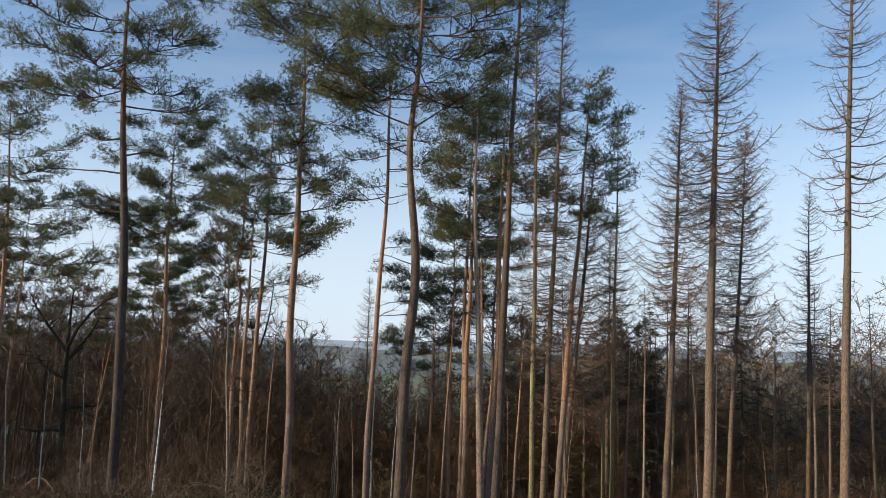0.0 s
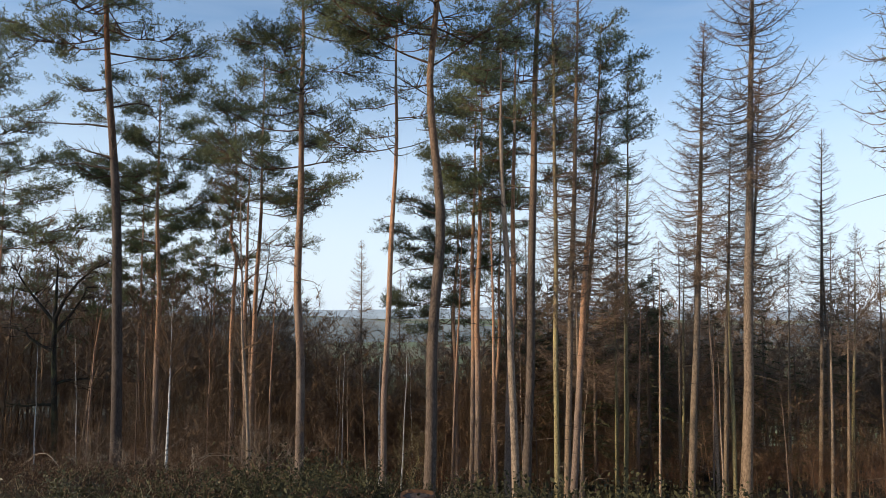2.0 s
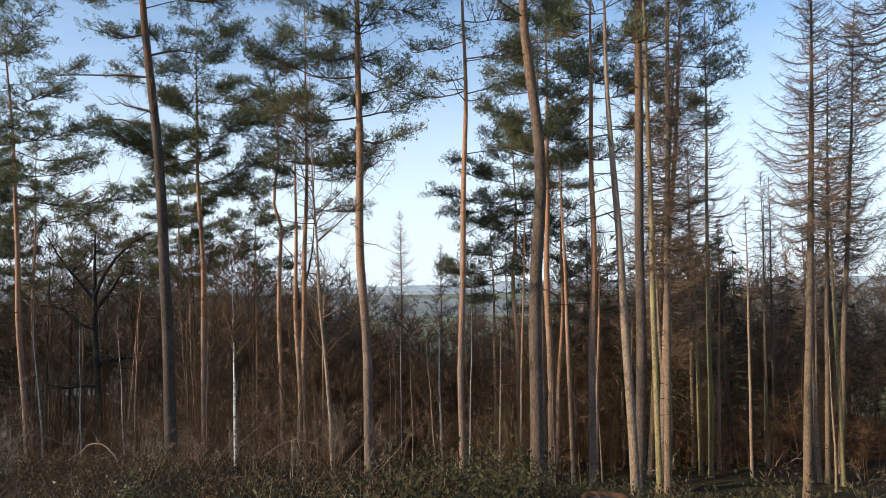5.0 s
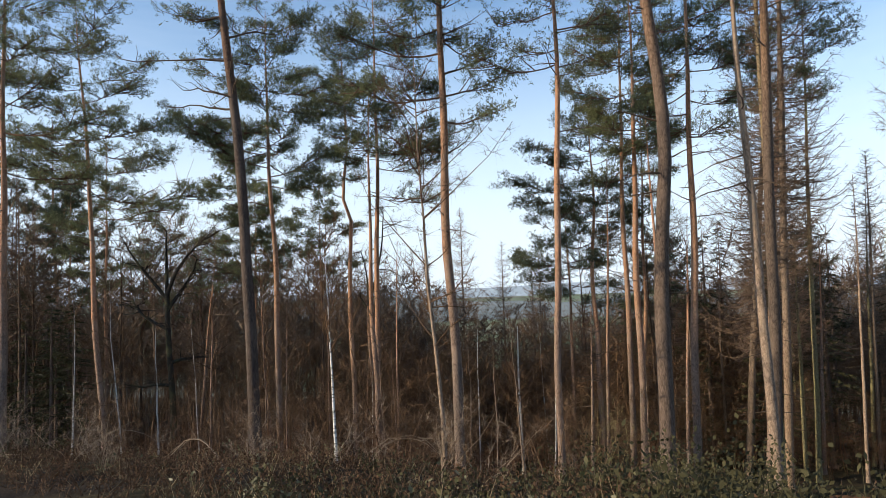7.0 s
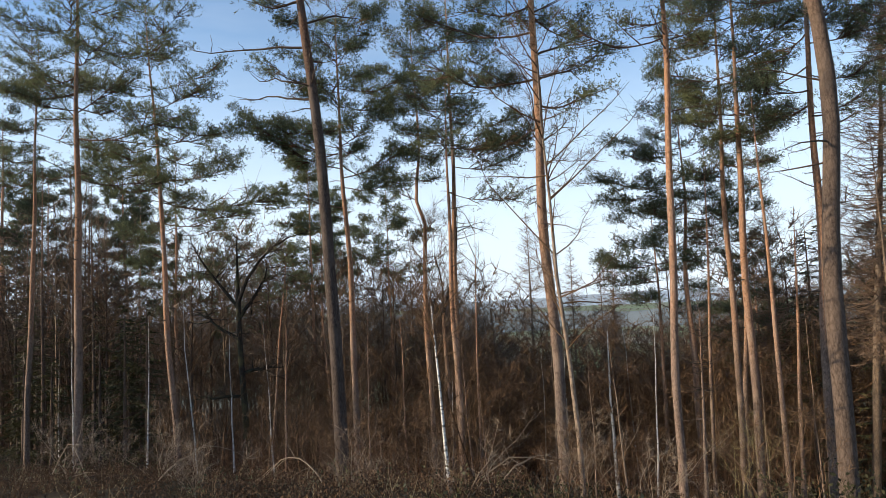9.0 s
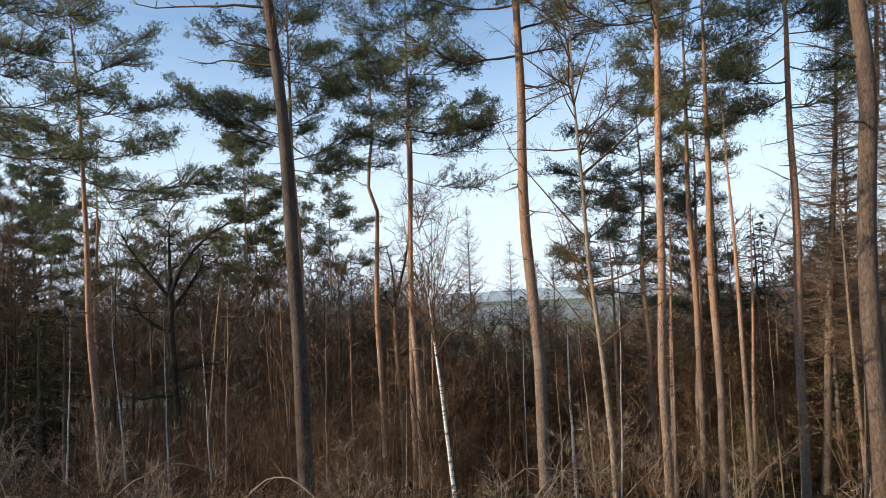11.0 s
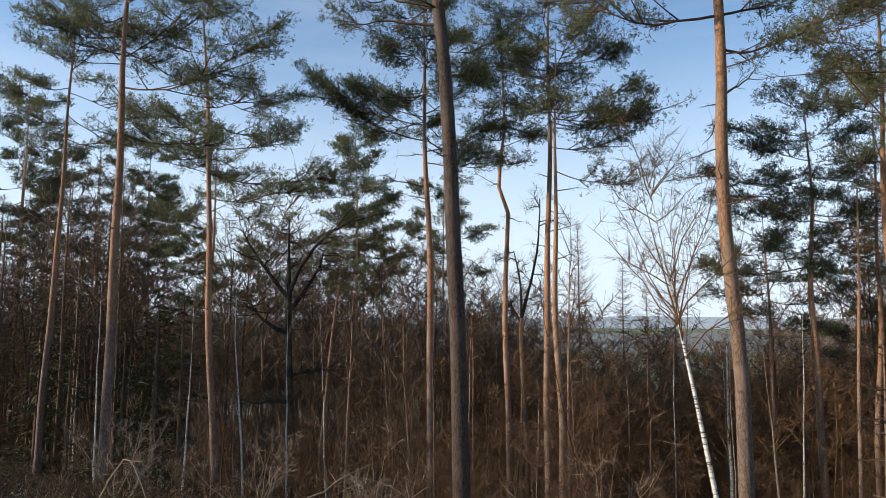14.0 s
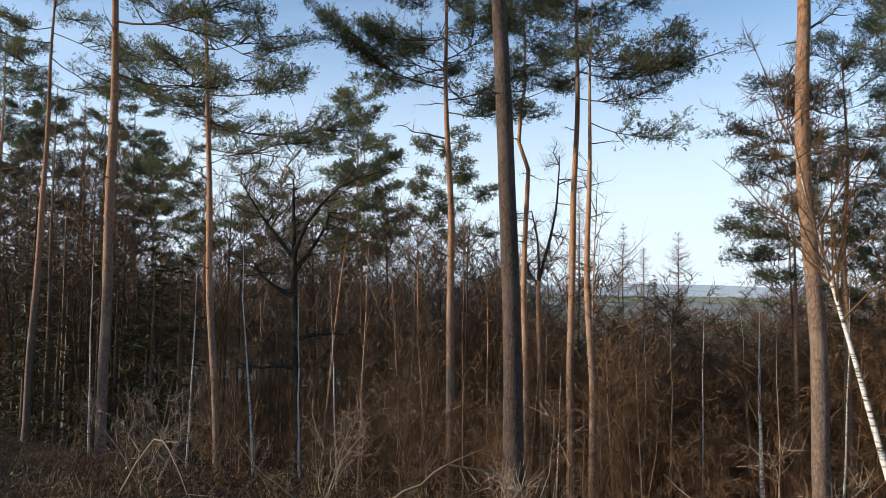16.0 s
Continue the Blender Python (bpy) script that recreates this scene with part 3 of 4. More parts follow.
def fir(x, y, r, top, low, radius, seed=1, label="", lean=(0, 0)):
    rng = np.random.default_rng(seed)
    foot = float(ground_z(x, y))
    tree = tagged(new("spruce_tree"), label or "dark green spruce with drooping sprays", "tree", "spruces in the wood")
    tree.location = (x, y, foot)
    path, rad = stem(rng, x, y, foot, top, r, lean, 0.0)
    s = Shape()
    s.tubes(path[None], rad[None], 8)
    part("trunk", s, BARK_GREY, tree)
    z0, z1 = low - foot, top - foot
    n = int(7 * (z1 - z0))
    u = rng.uniform(0, 1, n)
    a = rng.uniform(0, 6.28, n)
    length = radius * (1 - u) ** 0.85 * rng.uniform(0.55, 1.1, n) + 0.15
    t = np.linspace(0, 1, 4)
    out = np.stack([np.cos(a), np.sin(a), np.zeros(n)], -1)
    p0 = on_axis(path, z0 + (z1 - z0) * u)
    bp = p0[:, None] + out[:, None] * (length[:, None] * t)[..., None]
    bp[:, :, 2] += length[:, None] * (-0.35 * t + 0.12 * t ** 2)
    c = Shape()
    c.tubes(bp, np.full((n, 4), 0.012), 3)
    m = (length * 18).astype(int) + 4
    idx = np.repeat(np.arange(n), m)
    w = rng.uniform(0.1, 1, len(idx))
    q = p0[idx] + out[idx] * (length[idx] * w)[:, None]
    q[:, 2] += length[idx] * (-0.35 * w + 0.12 * w ** 2)
    d = unit(out[idx] * 0.7 + rng.standard_normal((len(idx), 3)) * np.array([0.8, 0.8, 0.35]) + np.array([0, 0, -0.3]))
    c.blades(q, q + d * rng.uniform(0.12, 0.36, (len(idx), 1)), np.full(len(idx), 0.075), rng)
    part("crown", c, NEEDLES_DARK, tree, "dark drooping needle sprays", False)
    return tree


# the pines nearest the path
pine(-11.37, 25.02, 0.185, 18, 10.7, 3.6, (-0.035, 0), 0.03, 18, 1.0, 11, BARK_DARK, "tall pine with dark plated trunk", 7,
     extra=((10.4, 168, 3.3, 0.25), (10.2, 15, 3.0, 0.2), (8.9, 178, 1.3, 0.1)), curve=((-0.5, 13, 6),), bare=((7.5, 178, 2.7, 0.03), (6.0, 176, 1.9, 0.12), (6.4, 172, 1.5, 0.35), (8.2, 5, 1.6, 0.2)))
pine(-13.63, 34.56, 0.145, 13.2, 6.2, 3.2, (-0.018, 0), 0.06, 16, 1.45, 12, BARK_PINE, "orange-barked pine forking below a dense crown", 5,
     extra=((6.0, 176, 4.0, 0.55), (6.6, 186, 3.4, 0.42), (6.9, 168, 2.6, 0.5), (5.6, 10, 2.9, 0.38), (5.2, 350, 2.4, 0.12)), bare=((4.3, 185, 1.5, 0.15),))
pine(-11.13, 38.92, 0.135, 14, 6.0, 2.4, (-0.011, 0), 0.05, 13, 0.9, 13, BARK_PINE, "slender crooked pine with thin crown", 6, curve=((-0.3, 5.4, 1.1), (0.15, 3.8, 0.8)))
pine(-9.43, 36.8, 0.145, 15.5, 7.6, 2.6, (0.014, 0), 0.05, 16, 1.0, 14, BARK_PINE, "", 6, extra=((7.2, 0, 3.4, -0.05), (6.2, 350, 2.6, -0.08)))
pine(-9.11, 33.55, 0.125, 9.0, 6.2, 2.6, (-0.005, 0), 0.07, 8, 1.0, 15, BARK_PINE, "slim pine with bright orange bark", 4, extra=((6.3, 355, 3.3, 0.02), (6.0, 8, 2.6, 0.1), (4.5, 5, 2.6, -0.10)))
pine(-5.41, 26.57, 0.165, 17, 8.3, 2.9, (-0.014, 0), 0.07, 16, 1.0, 16, BARK_PINE, "tall pine with sunlit pinkish-orange trunk", 8,
     extra=((6.5, 187, 2.8, 0.05), (5.7, 15, 1.5, 0.05), (6.5, 10, 1.9, 0.5), (7.9, 170, 3.2, 0.1)), bare=((4.6, 15, 0.9, 0.7), (7.2, 10, 1.6, 0.4)))
pine(-2.14, 26.11, 0.115, 16, 7.6, 2.1, (0.025, 0), 0.06, 12, 0.75, 17, BARK_PINE, "slender pine with sparse hanging crown", 7, extra=((7.2, 190, 2.3, -0.15),))
pine(-0.73, 19.75, 0.165, 15, 8.8, 3.6, (0.012, 0), 0.04, 18, 1.1, 18, BARK_GREY, "pine with curving grey-brown trunk and forked top", 6,
     extra=((7.9, 30, 4.0, 1.1), (8.0, 165, 4.2, 0.75), (9.0, 200, 3.2, 0.2)), curve=((0.22, 3.4, 2.2), (-0.12, 7.6, 1.6)))
pine(1.51, 20.29, 0.115, 9.5, 6.6, 1.6, (-0.028, 0), 0.05, 7, 0.6, 19, BARK_PALE, "pale leaning pine stem with thin crown", 5)
pine(2.28, 21.56, 0.135, 17.5, 13.2, 2.4, (0.035, 0), 0.03, 10, 0.9, 20, BARK_GREY, "tall red-brown pine stem with dead branches", 10)
# pines farther down the slope
pine(1.27, 40.26, 0.15, 9.3, 1.6, 2.5, (0.0, 0), 0.12, 17, 1.25, 21, BARK_PINE, "small pine with broad tiers of dark needles", 3, extra=((5.3, 186, 3.7, 0.03), (5.0, 178, 3.2, 0.05), (1.7, 182, 3.1, 0.03), (7.0, 185, 2.8, 0.1), (3.6, 10, 2.4, 0.05)), leaf_kind=NEEDLES_DEEP)
pine(0.2, 42.56, 0.115, 4.6, -0.6, 2.3, (0.003, 0), 0.05, 13, 1.2, 22, BARK_PINE, "low pine with rounded dark crown", 3, leaf_kind=NEEDLES_DEEP)
pine(1.9, 33.43, 0.155, 14, 6.4, 2.6, (0.014, 0), 0.05, 16, 1.15, 23, BARK_PINE, "", 7)
pine(3.73, 40.5, 0.13, 9.0, 3.0, 1.7, (0.045, 0), 0.08, 12, 1.0, 24, BARK_PINE, "leaning pine with clumped crown", 6)
pine(2.84, 29.27, 0.14, 15, 5.2, 2.3, (0.03, 0), 0.06, 17, 1.0, 25, BARK_PINE, "", 8)
pine(1.8, 35.2, 0.135, 14.2, 4.6, 2.2, (0.013, 0), 0.05, 20, 1.25, 26, BARK_PINE, "pine with dense dark crown", 6)
pine(6.41, 31.36, 0.16, 14.5, 6.6, 2.0, (0.081, 0), 0.05, 18, 1.25, 27, BARK_PINE, "leaning orange pine with narrow dark crown", 8)
pine(-22.72, 36.0, 0.145, 15, 5.4, 3.8, (-0.061, 0), 0.05, 17, 0.9, 28, BARK_PINE, "leaning pine with airy tiered crown", 7, extra=((5.4, 10, 4.4, -0.08), (4.4, 350, 3.6, 0.05), (7.0, 180, 4.0, 0.1)))
pine(-23.34, 30.77, 0.155, 16.5, 8.0, 3.2, (0.0, 0), 0.06, 16, 0.9, 29, BARK_PINE, "tall pine forked high up", 7, extra=((8.0, 182, 2.3, 1.35), (8.2, 8, 2.0, 0.95), (7.2, 350, 3.6, 0.05), (5.6, 5, 2.6, -0.1)))
pine(-45.5, 67.2, 0.18, 17.0, 5.0, 3.4, (-0.03, 0), 0.05, 19, 1.5, 30, BARK_PINE, "far pine with dark crown", 2, 0.15, leaf_kind=NEEDLES_DEEP)
pine(-21.33, 51.95, 0.13, 11.5, 0.8, 3.0, (-0.02, 0), 0.05, 20, 1.35, 31, BARK_PINE, "bushy green pine behind a dark snag", 2, 0.15)
pine(-22.16, 56.19, 0.12, 9.0, 1.0, 2.6, (0.02, 0), 0.05, 15, 1.1, 32, BARK_PINE, "", 2, 0.15)
pine(-15.58, 50.67, 0.105, 7.8, 1.8, 2.4, (0, 0), 0.05, 14, 1.1, 33, BARK_PINE, "small far pine with rounded crown", 2, 0.15)
pine(-18.78, 39.82, 0.095, 3.2, 0.8, 1.2, (0.086, 0), 0.05, 8, 0.6, 34, BARK_PINE, "thin leaning pine stem", 5)
pine(-47.4, 54.1, 0.19, 17, 5.0, 3.4, (0, 0), 0.05, 17, 1.5, 35, BARK_PINE, "", 4, 0.14, leaf_kind=NEEDLES_DEEP)
pine(-42.5, 53.0, 0.13, 11.5, 2.5, 2.6, (0, 0), 0.05, 16, 1.4, 39, BARK_PINE, "dark pine in a close stand", 3, 0.14, leaf_kind=NEEDLES_DEEP)
pine(-50.5, 60.0, 0.14, 13.0, 3.0, 3.0, (0, 0), 0.05, 16, 1.4, 40, BARK_PINE, "dark pine in a close stand", 3, 0.14, leaf_kind=NEEDLES_DEEP)
pine(-38.5, 58.5, 0.13, 9.5, 1.0, 2.6, (0, 0), 0.05, 15, 1.4, 57, BARK_PINE, "dark pine in a close stand", 3, 0.14, leaf_kind=NEEDLES_DEEP)
pine(6.5, 48.0, 0.12, 3.0, -4.5, 2.4, (0, 0), 0.05, 17, 1.4, 58, BARK_PINE, "dark bushy pine down the slope", 2, 0.14, leaf_kind=NEEDLES_DEEP)
pine(14.0, 47.5, 0.12, 3.0, -4.0, 2.4, (0, 0), 0.05, 15, 1.3, 60, BARK_PINE, "dark bushy pine down the slope", 2, 0.14, leaf_kind=NEEDLES_DEEP)
pine(-31.0, 37.5, 0.14, 14.5, 7.0, 3.0, (0.03, 0), 0.05, 14, 0.9, 36, BARK_PINE, "", 5)
pine(-27.5, 45.0, 0.13, 10.0, 0.5, 2.8, (0.0, 0), 0.06, 16, 1.15, 37, BARK_PINE, "small pine with dark tufted crown", 3)

pine(-26.5, 51.5, 0.12, 5.5, -1.5, 2.4, (0, 0), 0.06, 15, 1.2, 67, BARK_PINE, "bushy pine among leafless trees", 3, 0.13)

# larches
larch(3.95, 25.59, 0.10, 17, 0.5, 1.7, (0.005, 0), 41, BARK_MOSS, TWIG_LARCH, dense=1.2, label="slim larch with green-stained bark")
larch(4.65, 26.32, 0.12, 17, 1.0, 1.8, (0.039, 0), 42, BARK_LARCH, TWIG_LARCH, dense=1.2, label="larch with pale flaking stem")
larch(9.7, 35.37, 0.115, 14, 0.5, 2.1, (0.028, 0), 43, BARK_MOSS, dense=1.1, label="larch spire with algae-green trunk")
larch(9.59, 26.7, 0.14, 12.6, 2.0, 2.2, (0.06, 0), 44, BARK_LARCH, TWIG_LARCH_RED, 1.8)
larch(9.01, 21.59, 0.155, 15.2, 5.0, 2.4, (0.05, 0), 45, BARK_LARCH, TWIG_LARCH_RED, 1.5, "tall larch with orange-flaked trunk")
larch(15.93, 34.99, 0.13, 13.8, 1.0, 2.5, (0.085, 0), 46, BARK_LARCH, TWIG_LARCH_RED, 1.9)
larch(13.53, 32.37, 0.105, 10.6, 0.8, 1.5, (0.05, 0), 47, BARK_LARCH, None, 1.0)
larch(20.99, 37.0, 0.125, 11.2, 0.0, 2.2, (0.05, 0), 48, BARK_LARCH, TWIG_LARCH, 1.0)
larch(11.82, 19.05, 0.13, 15.5, 5.0, 2.0, (0.07, 0), 49, BARK_LARCH, None, 0.9)
larch(19.47, 32.48, 0.08, 3.6, -1.0, 1.4, (0.05, 0), 50, BARK_LARCH, TWIG_LARCH_RED, 1.2, "young larch with rust-coloured twigs")
larch(7.94, 36.83, 0.17, 13, -3.0, 3.2, (0.10, 0), 51, BARK_LARCH, TWIG_LARCH_RED, 1.7)
larch(10.8, 40.5, 0.12, 9, -4.0, 2.8, (0.02, 0), 64, BARK_LARCH, TWIG_LARCH_RED, 1.4, "larch thick with rust-coloured twigs")
larch(6.0, 44.0, 0.11, 6, -5.0, 2.4, (0.0, 0), 65, BARK_LARCH, TWIG_LARCH_RED, 1.3, "larch thick with rust-coloured twigs")
larch(24.5, 32.0, 0.13, 8.5, -4.5, 3.4, (0.0, 0), 52, BARK_LARCH, TWIG_LARCH, 1.2, "broad larch with sagging branches")
larch(17.0, 44.0, 0.10, 7.0, -4.0, 1.8, (0.02, 0), 53, BARK_LARCH, TWIG_LARCH_RED, 1.2)
larch(-6.64, 71.9, 0.14, 8.4, -4.0, 2.6, (0, 0), 54, BARK_LARCH, TWIG_LARCH_RED, 1.2, "far larch cone with rust-coloured twigs")
larch(-2.6, 74.0, 0.12, 5.0, -5.0, 2.2, (0, 0), 55, BARK_LARCH, TWIG_LARCH, 1.2)
larch(0.5, 66.0, 0.12, 3.6, -5.0, 2.4, (0, 0), 56, BARK_LARCH, TWIG_LARCH_RED, 1.2)
fir(16.5, 50.0, 0.14, 4.8, -8.0, 2.2, 61)
fir(13.2, 46.0, 0.13, 3.4, -8.0, 2.0, 62)
fir(22.5, 46.0, 0.13, 1.2, -9.0, 2.4, 63)

for i, (px, py, top) in enumerate(((8.2, 46.5, 0.4), (11.0, 44.0, 1.2), (19.5, 47.0, 1.6), (25.5, 43.5, 0.8), (28.5, 47.0, 2.0), (31.0, 42.0, 0.6), (22.0, 41.5, -1.2), (17.5, 42.0, -2.0), (4.6, 50.0, -0.6), (35.0, 48.0, 1.5), (7.6, 43.0, 3.4), (10.2, 48.0, 4.0), (12.6, 40.5, 2.6), (15.2, 45.0, 3.2), (9.0, 39.0, 1.4), (20.5, 44.0, 2.4))):
    fir(px, py, 0.13, top, -10.0, 2.5, 780 + i)
fir(2.7, 88.0, 0.16, 0.6, -14.0, 2.6, 791)
larch(1.2, 86.0, 0.14, 3.6, -6.0, 2.6, (0, 0), 792, BARK_LARCH, TWIG_LARCH_RED, 1.2, "far larch cone with rust-coloured twigs")
pine(-48.3, 71.5, 0.14, 13.5, 4.0, 3.0, (-0.03, 0), 0.06, 16, 1.3, 793, BARK_PINE, "slim pine with dark uneven crown", 4, 0.14, leaf_kind=NEEDLES_DEEP)

# a dark stand of conifers at the wood's far end
stand = np.random.default_rng(70)
for i in range(30):
    sy = stand.uniform(36, 64)
    sx = -0.78 * sy + stand.uniform(-9, 4.5)
    larch(sx, sy, stand.uniform(0.08, 0.13), stand.uniform(4, 10), stand.uniform(-5, 0), 2.0, (stand.normal(0, 0.01), 0), 700 + i, BARK_GREY, TWIG_DARK, 0.6,
          "thin dark conifer in a close stand", dead=4, group="dark stand of conifers")
for i in range(22):
    sy = stand.uniform(42, 70)
    fir(-0.78 * sy + stand.uniform(-8, 6), sy, 0.12, stand.uniform(-1, 7), -9, 2.2, 760 + i)

# low spruces added as a dark mass for the gloom behind the poles
for i in range(13):
    sy = stand.uniform(36, 47)
    fir(-11 - 0.70 * (sy - 12.5) + stand.uniform(-5, 4), sy, 0.12, stand.uniform(-2.0, 1.2), -9, 2.3, 740 + i)

# unseen spruces added on the sunward side of the path to shade the foot of the slope
for i in range(26):
    wy = -22 + i * 2.15 + stand.normal(0, 0.5)
    wx = -40 + stand.uniform(-5, 4) - 0.1 * wy
    fir(wx, wy, 0.14, float(ground_z(wx, wy)) + stand.uniform(7.5, 12), float(ground_z(wx, wy)) + 0.5, 2.7, 800 + i)

# slim stems of the close wood on the fall of the slope
for i, (px, py, top, kind) in enumerate(((2.55, 33, 7.5, 0), (6.7, 33.5, 6, 1), (9.3, 36, 3, 2), (11.3, 38, 2, 0), (10.9, 34, 4.5, 3), (13.1, 37, 6, 1), (14.6, 40, 5, 2),
                                         (13.0, 33, 3.5, 3), (13.0, 31, 5, 2), (18.6, 36, 4, 1), (20.6, 36, 7, 1), (19.6, 34, 5, 3), (23.5, 38, 6, 2), (-0.4, 31, -0.5, 0),
                                         (1.1, 36, 6, 0), (8.0, 42, 3, 1), (16.5, 38.5, 2, 3), (26.5, 40, 5, 1), (12.0, 43, 4, 2), (5.2, 38, 3.5, 0))):
    larch(px, py, stand.uniform(0.065, 0.10), top, top - stand.uniform(3, 5), 1.0, (stand.normal(0.02, 0.02), 0), 600 + i,
          (BARK_PINE, BARK_LARCH, BARK_MOSS, BARK_PALE)[kind], TWIG_DARK, 0.8,
          ("slim orange-barked stem in the wood", "slim larch stem with flaking bark", "slim stem green with algae", "slim pale stem in the wood")[kind], dead=9, group="slim stems in the wood")
for i, (px, py, height, kind) in enumerate(((-16.4, 34, 9, 1), (-18.2, 36, 8, 0), (-16.5, 40, 11, 1), (-15.0, 37, 10, 1), (-1.5, 34, 8, 0), (-12.6, 40, 9, 1), (-8.6, 37.6, 13, 1), (-21.2, 32, 7, 0), (-19.5, 32, 8, 0), (-18.2, 32.5, 7, 0), (-26.0, 34, 8, 0))):
    broadleaf("sapling", px, py, height, (stand.normal(0, 0.03), 0), (0.045, 0.075)[kind], 0.5, 650 + i, (BIRCH, BARK_PINE)[kind], TWIG,
              ("thin white birch sapling with bare twigs", "thin orange-barked pole among the scrub")[kind], "sapling", "saplings under the pines", False, splits=(12, 5), trunk_share=0.5, fine=4, fine_len=0.35, taper=0.95)

# thin poles between the larger stems
for i in range(44):
    px, py = stand.uniform(-34, 16), stand.uniform(28, 50)
    if fall(px, py) < 11 or abs(px + 5) > 0.72 * py:
        continue
    kind = i % 4 if px < 0 else 1 + i % 3
    broadleaf("sapling", px, py, stand.uniform(5, 9), (stand.normal(0, 0.035), 0), stand.uniform(0.03, 0.055), 0.5, 900 + i,
              (BIRCH, BARK_PINE, BARK_GREY, BARK_PALE)[kind], TWIG, ("thin white birch sapling with bare twigs", "thin orange-barked pole among the scrub", "thin grey leafless sapling under pines", "thin pale leafless sapling under pines")[kind],
              "sapling", "saplings under the pines", False, splits=(12, 5), trunk_share=0.6, fine=4, fine_len=0.3, up=0.6, taper=0.95)

# broadleaved trees and birches
broadleaf("birch_tree", -7.86, 20.2, 5.2, (-0.12, 0.33), 0.040, 0.85, 81, BIRCH, TWIG, "leaning young birch with white bark", splits=(24, 9), trunk_share=0.5, fine=9, fine_len=0.30, fine_w=0.0065, up=0.62, taper=0.97, wander=0.4, group="birches")
broadleaf("birch_tree", -5.44, 18.38, 9.0, (-0.05, 0), 0.05, 0.46, 82, BARK_PALE, TWIG, "slim grey-barked birch with fine twigs", splits=(40, 9), trunk_share=0.72, fine=6, fine_len=0.32, fine_w=0.007, up=0.28, taper=0.95, group="birches")
broadleaf("birch_tree", -2.90, 37.3, 7.6, (-0.005, 0), 0.095, 0.7, 83, BIRCH, TWIG, "thin white birch sapling", splits=(10, 5), trunk_share=0.55, group="birches")
broadleaf("birch_tree", -1.49, 44.3, 8.5, (-0.043, 0), 0.05, 0.6, 86, BIRCH, TWIG, "thin white birch sapling", splits=(10, 5), trunk_share=0.5, group="birches")
broadleaf("birch_tree", -33.1, 55.0, 9.0, (0.078, 0), 0.06, 0.5, 87, BIRCH, TWIG, "crooked slim birch with white bark", splits=(10, 5), trunk_share=0.5, group="birches")


def forked_tree(x, y, trunk, limbs, thick, seed, label, bark_kind=BARK_SNAG, sides=18):
    """A gnarled leafless tree: a mossy trunk that parts into long bowed limbs, each with crooked side branches and twigs."""
    rng = np.random.default_rng(seed)
    foot = float(ground_z(x, y))
    tree = tagged(new("dead_tree"), label, "tree")
    tree.location = (x, y, foot - 0.15)
    t = np.linspace(0, 1, 10)
    stem_path = np.stack([0.10 * np.sin(t * 5), 0.08 * np.sin(t * 4 + 1), trunk * t], -1)
    s = Shape()
    s.tubes(stem_path[None], (thick * (1 - 0.3 * t))[None], 9, 0.05, rng)
    part("trunk", s, bark_kind, tree)
    crown = Shape()
    for share, turn, length, rise, bow in limbs:
        a = radians(turn)
        out = np.array([math.cos(a), math.sin(a), 0])
        u = np.linspace(0, 1, 9)
        p = on_axis(stem_path, trunk * share) + out * (length * (u + bow * np.sin(u * 3.14)))[:, None]
        p = p + np.array([0, 0, 1]) * (rise * u ** 0.85)[:, None] + 0.035 * length * rng.standard_normal((9, 3)).cumsum(0) * u[:, None]
        limb = Shape()
        limb.tubes(p[None], (thick * 0.55 * (1 - 0.82 * u) + 0.01)[None], 6, 0.05, rng)
        n = sides
        w = rng.uniform(0.2, 1, n)
        b0 = np.stack([np.interp(w, u, p[:, k]) for k in range(3)], -1)
        way = unit(rng.standard_normal((n, 3)) * np.array([1, 1, 0.5]) + out * 0.5 + np.array([0, 0, 0.35]))
        reach = (length + rise) * rng.uniform(0.12, 0.34, n)
        v = np.linspace(0, 1, 6)
        side = b0[:, None] + way[:, None] * (reach[:, None] * v)[..., None]
        side = side + 0.09 * reach[:, None, None] * rng.standard_normal((n, 6, 3)).cumsum(1) * v[None, :, None]
        limb.tubes(side, 0.028 * (1 - 0.75 * v)[None] * np.ones((n, 1)), 4)
        part("limb", limb, BARK_SNAG, tree)
        pick, k = rng.integers(0, n, 190), rng.integers(1, 6, 190)
        c = side[pick, k]
        d = unit(way[pick] + 0.9 * rng.standard_normal((190, 3))) * rng.uniform(0.25, 0.95, (190, 1))
        crown.blades(c, c + d, np.full(190, 0.016), rng)
        crown.blades(c + d * 0.5, c + d * 0.5 + np.roll(d, 1, 0) * 0.6, np.full(190, 0.012), rng)
    part("crown", crown, TWIG_DARK, tree, "fine leafless twigs", False)


forked_tree(-20.2, 38.2, 9.3, ((0.99, 8, 2.6, 3.7, -0.10), (0.96, 172, 1.9, 2.8, 0.15), (0.98, 120, 0.7, 3.4, 0.1), (0.9, 30, 1.4, 2.6, 0.2), (0.8, 185, 2.4, 1.2, 0.1),
                               (0.62, 10, 2.2, 0.5, 0.0), (0.5, 190, 2.0, 0.3, 0.0)), 0.17, 84, "dark twisted bare tree with raised limbs")
forked_tree(-10.5, 40.8, 9.3, ((0.99, 20, 0.9, 5.4, 0.35), (0.98, 165, 0.5, 1.0, 0.3), (0.97, 200, 0.3, 3.2, -0.4)), 0.12, 85, "crooked broken orange snag", BARK_PINE, 6)

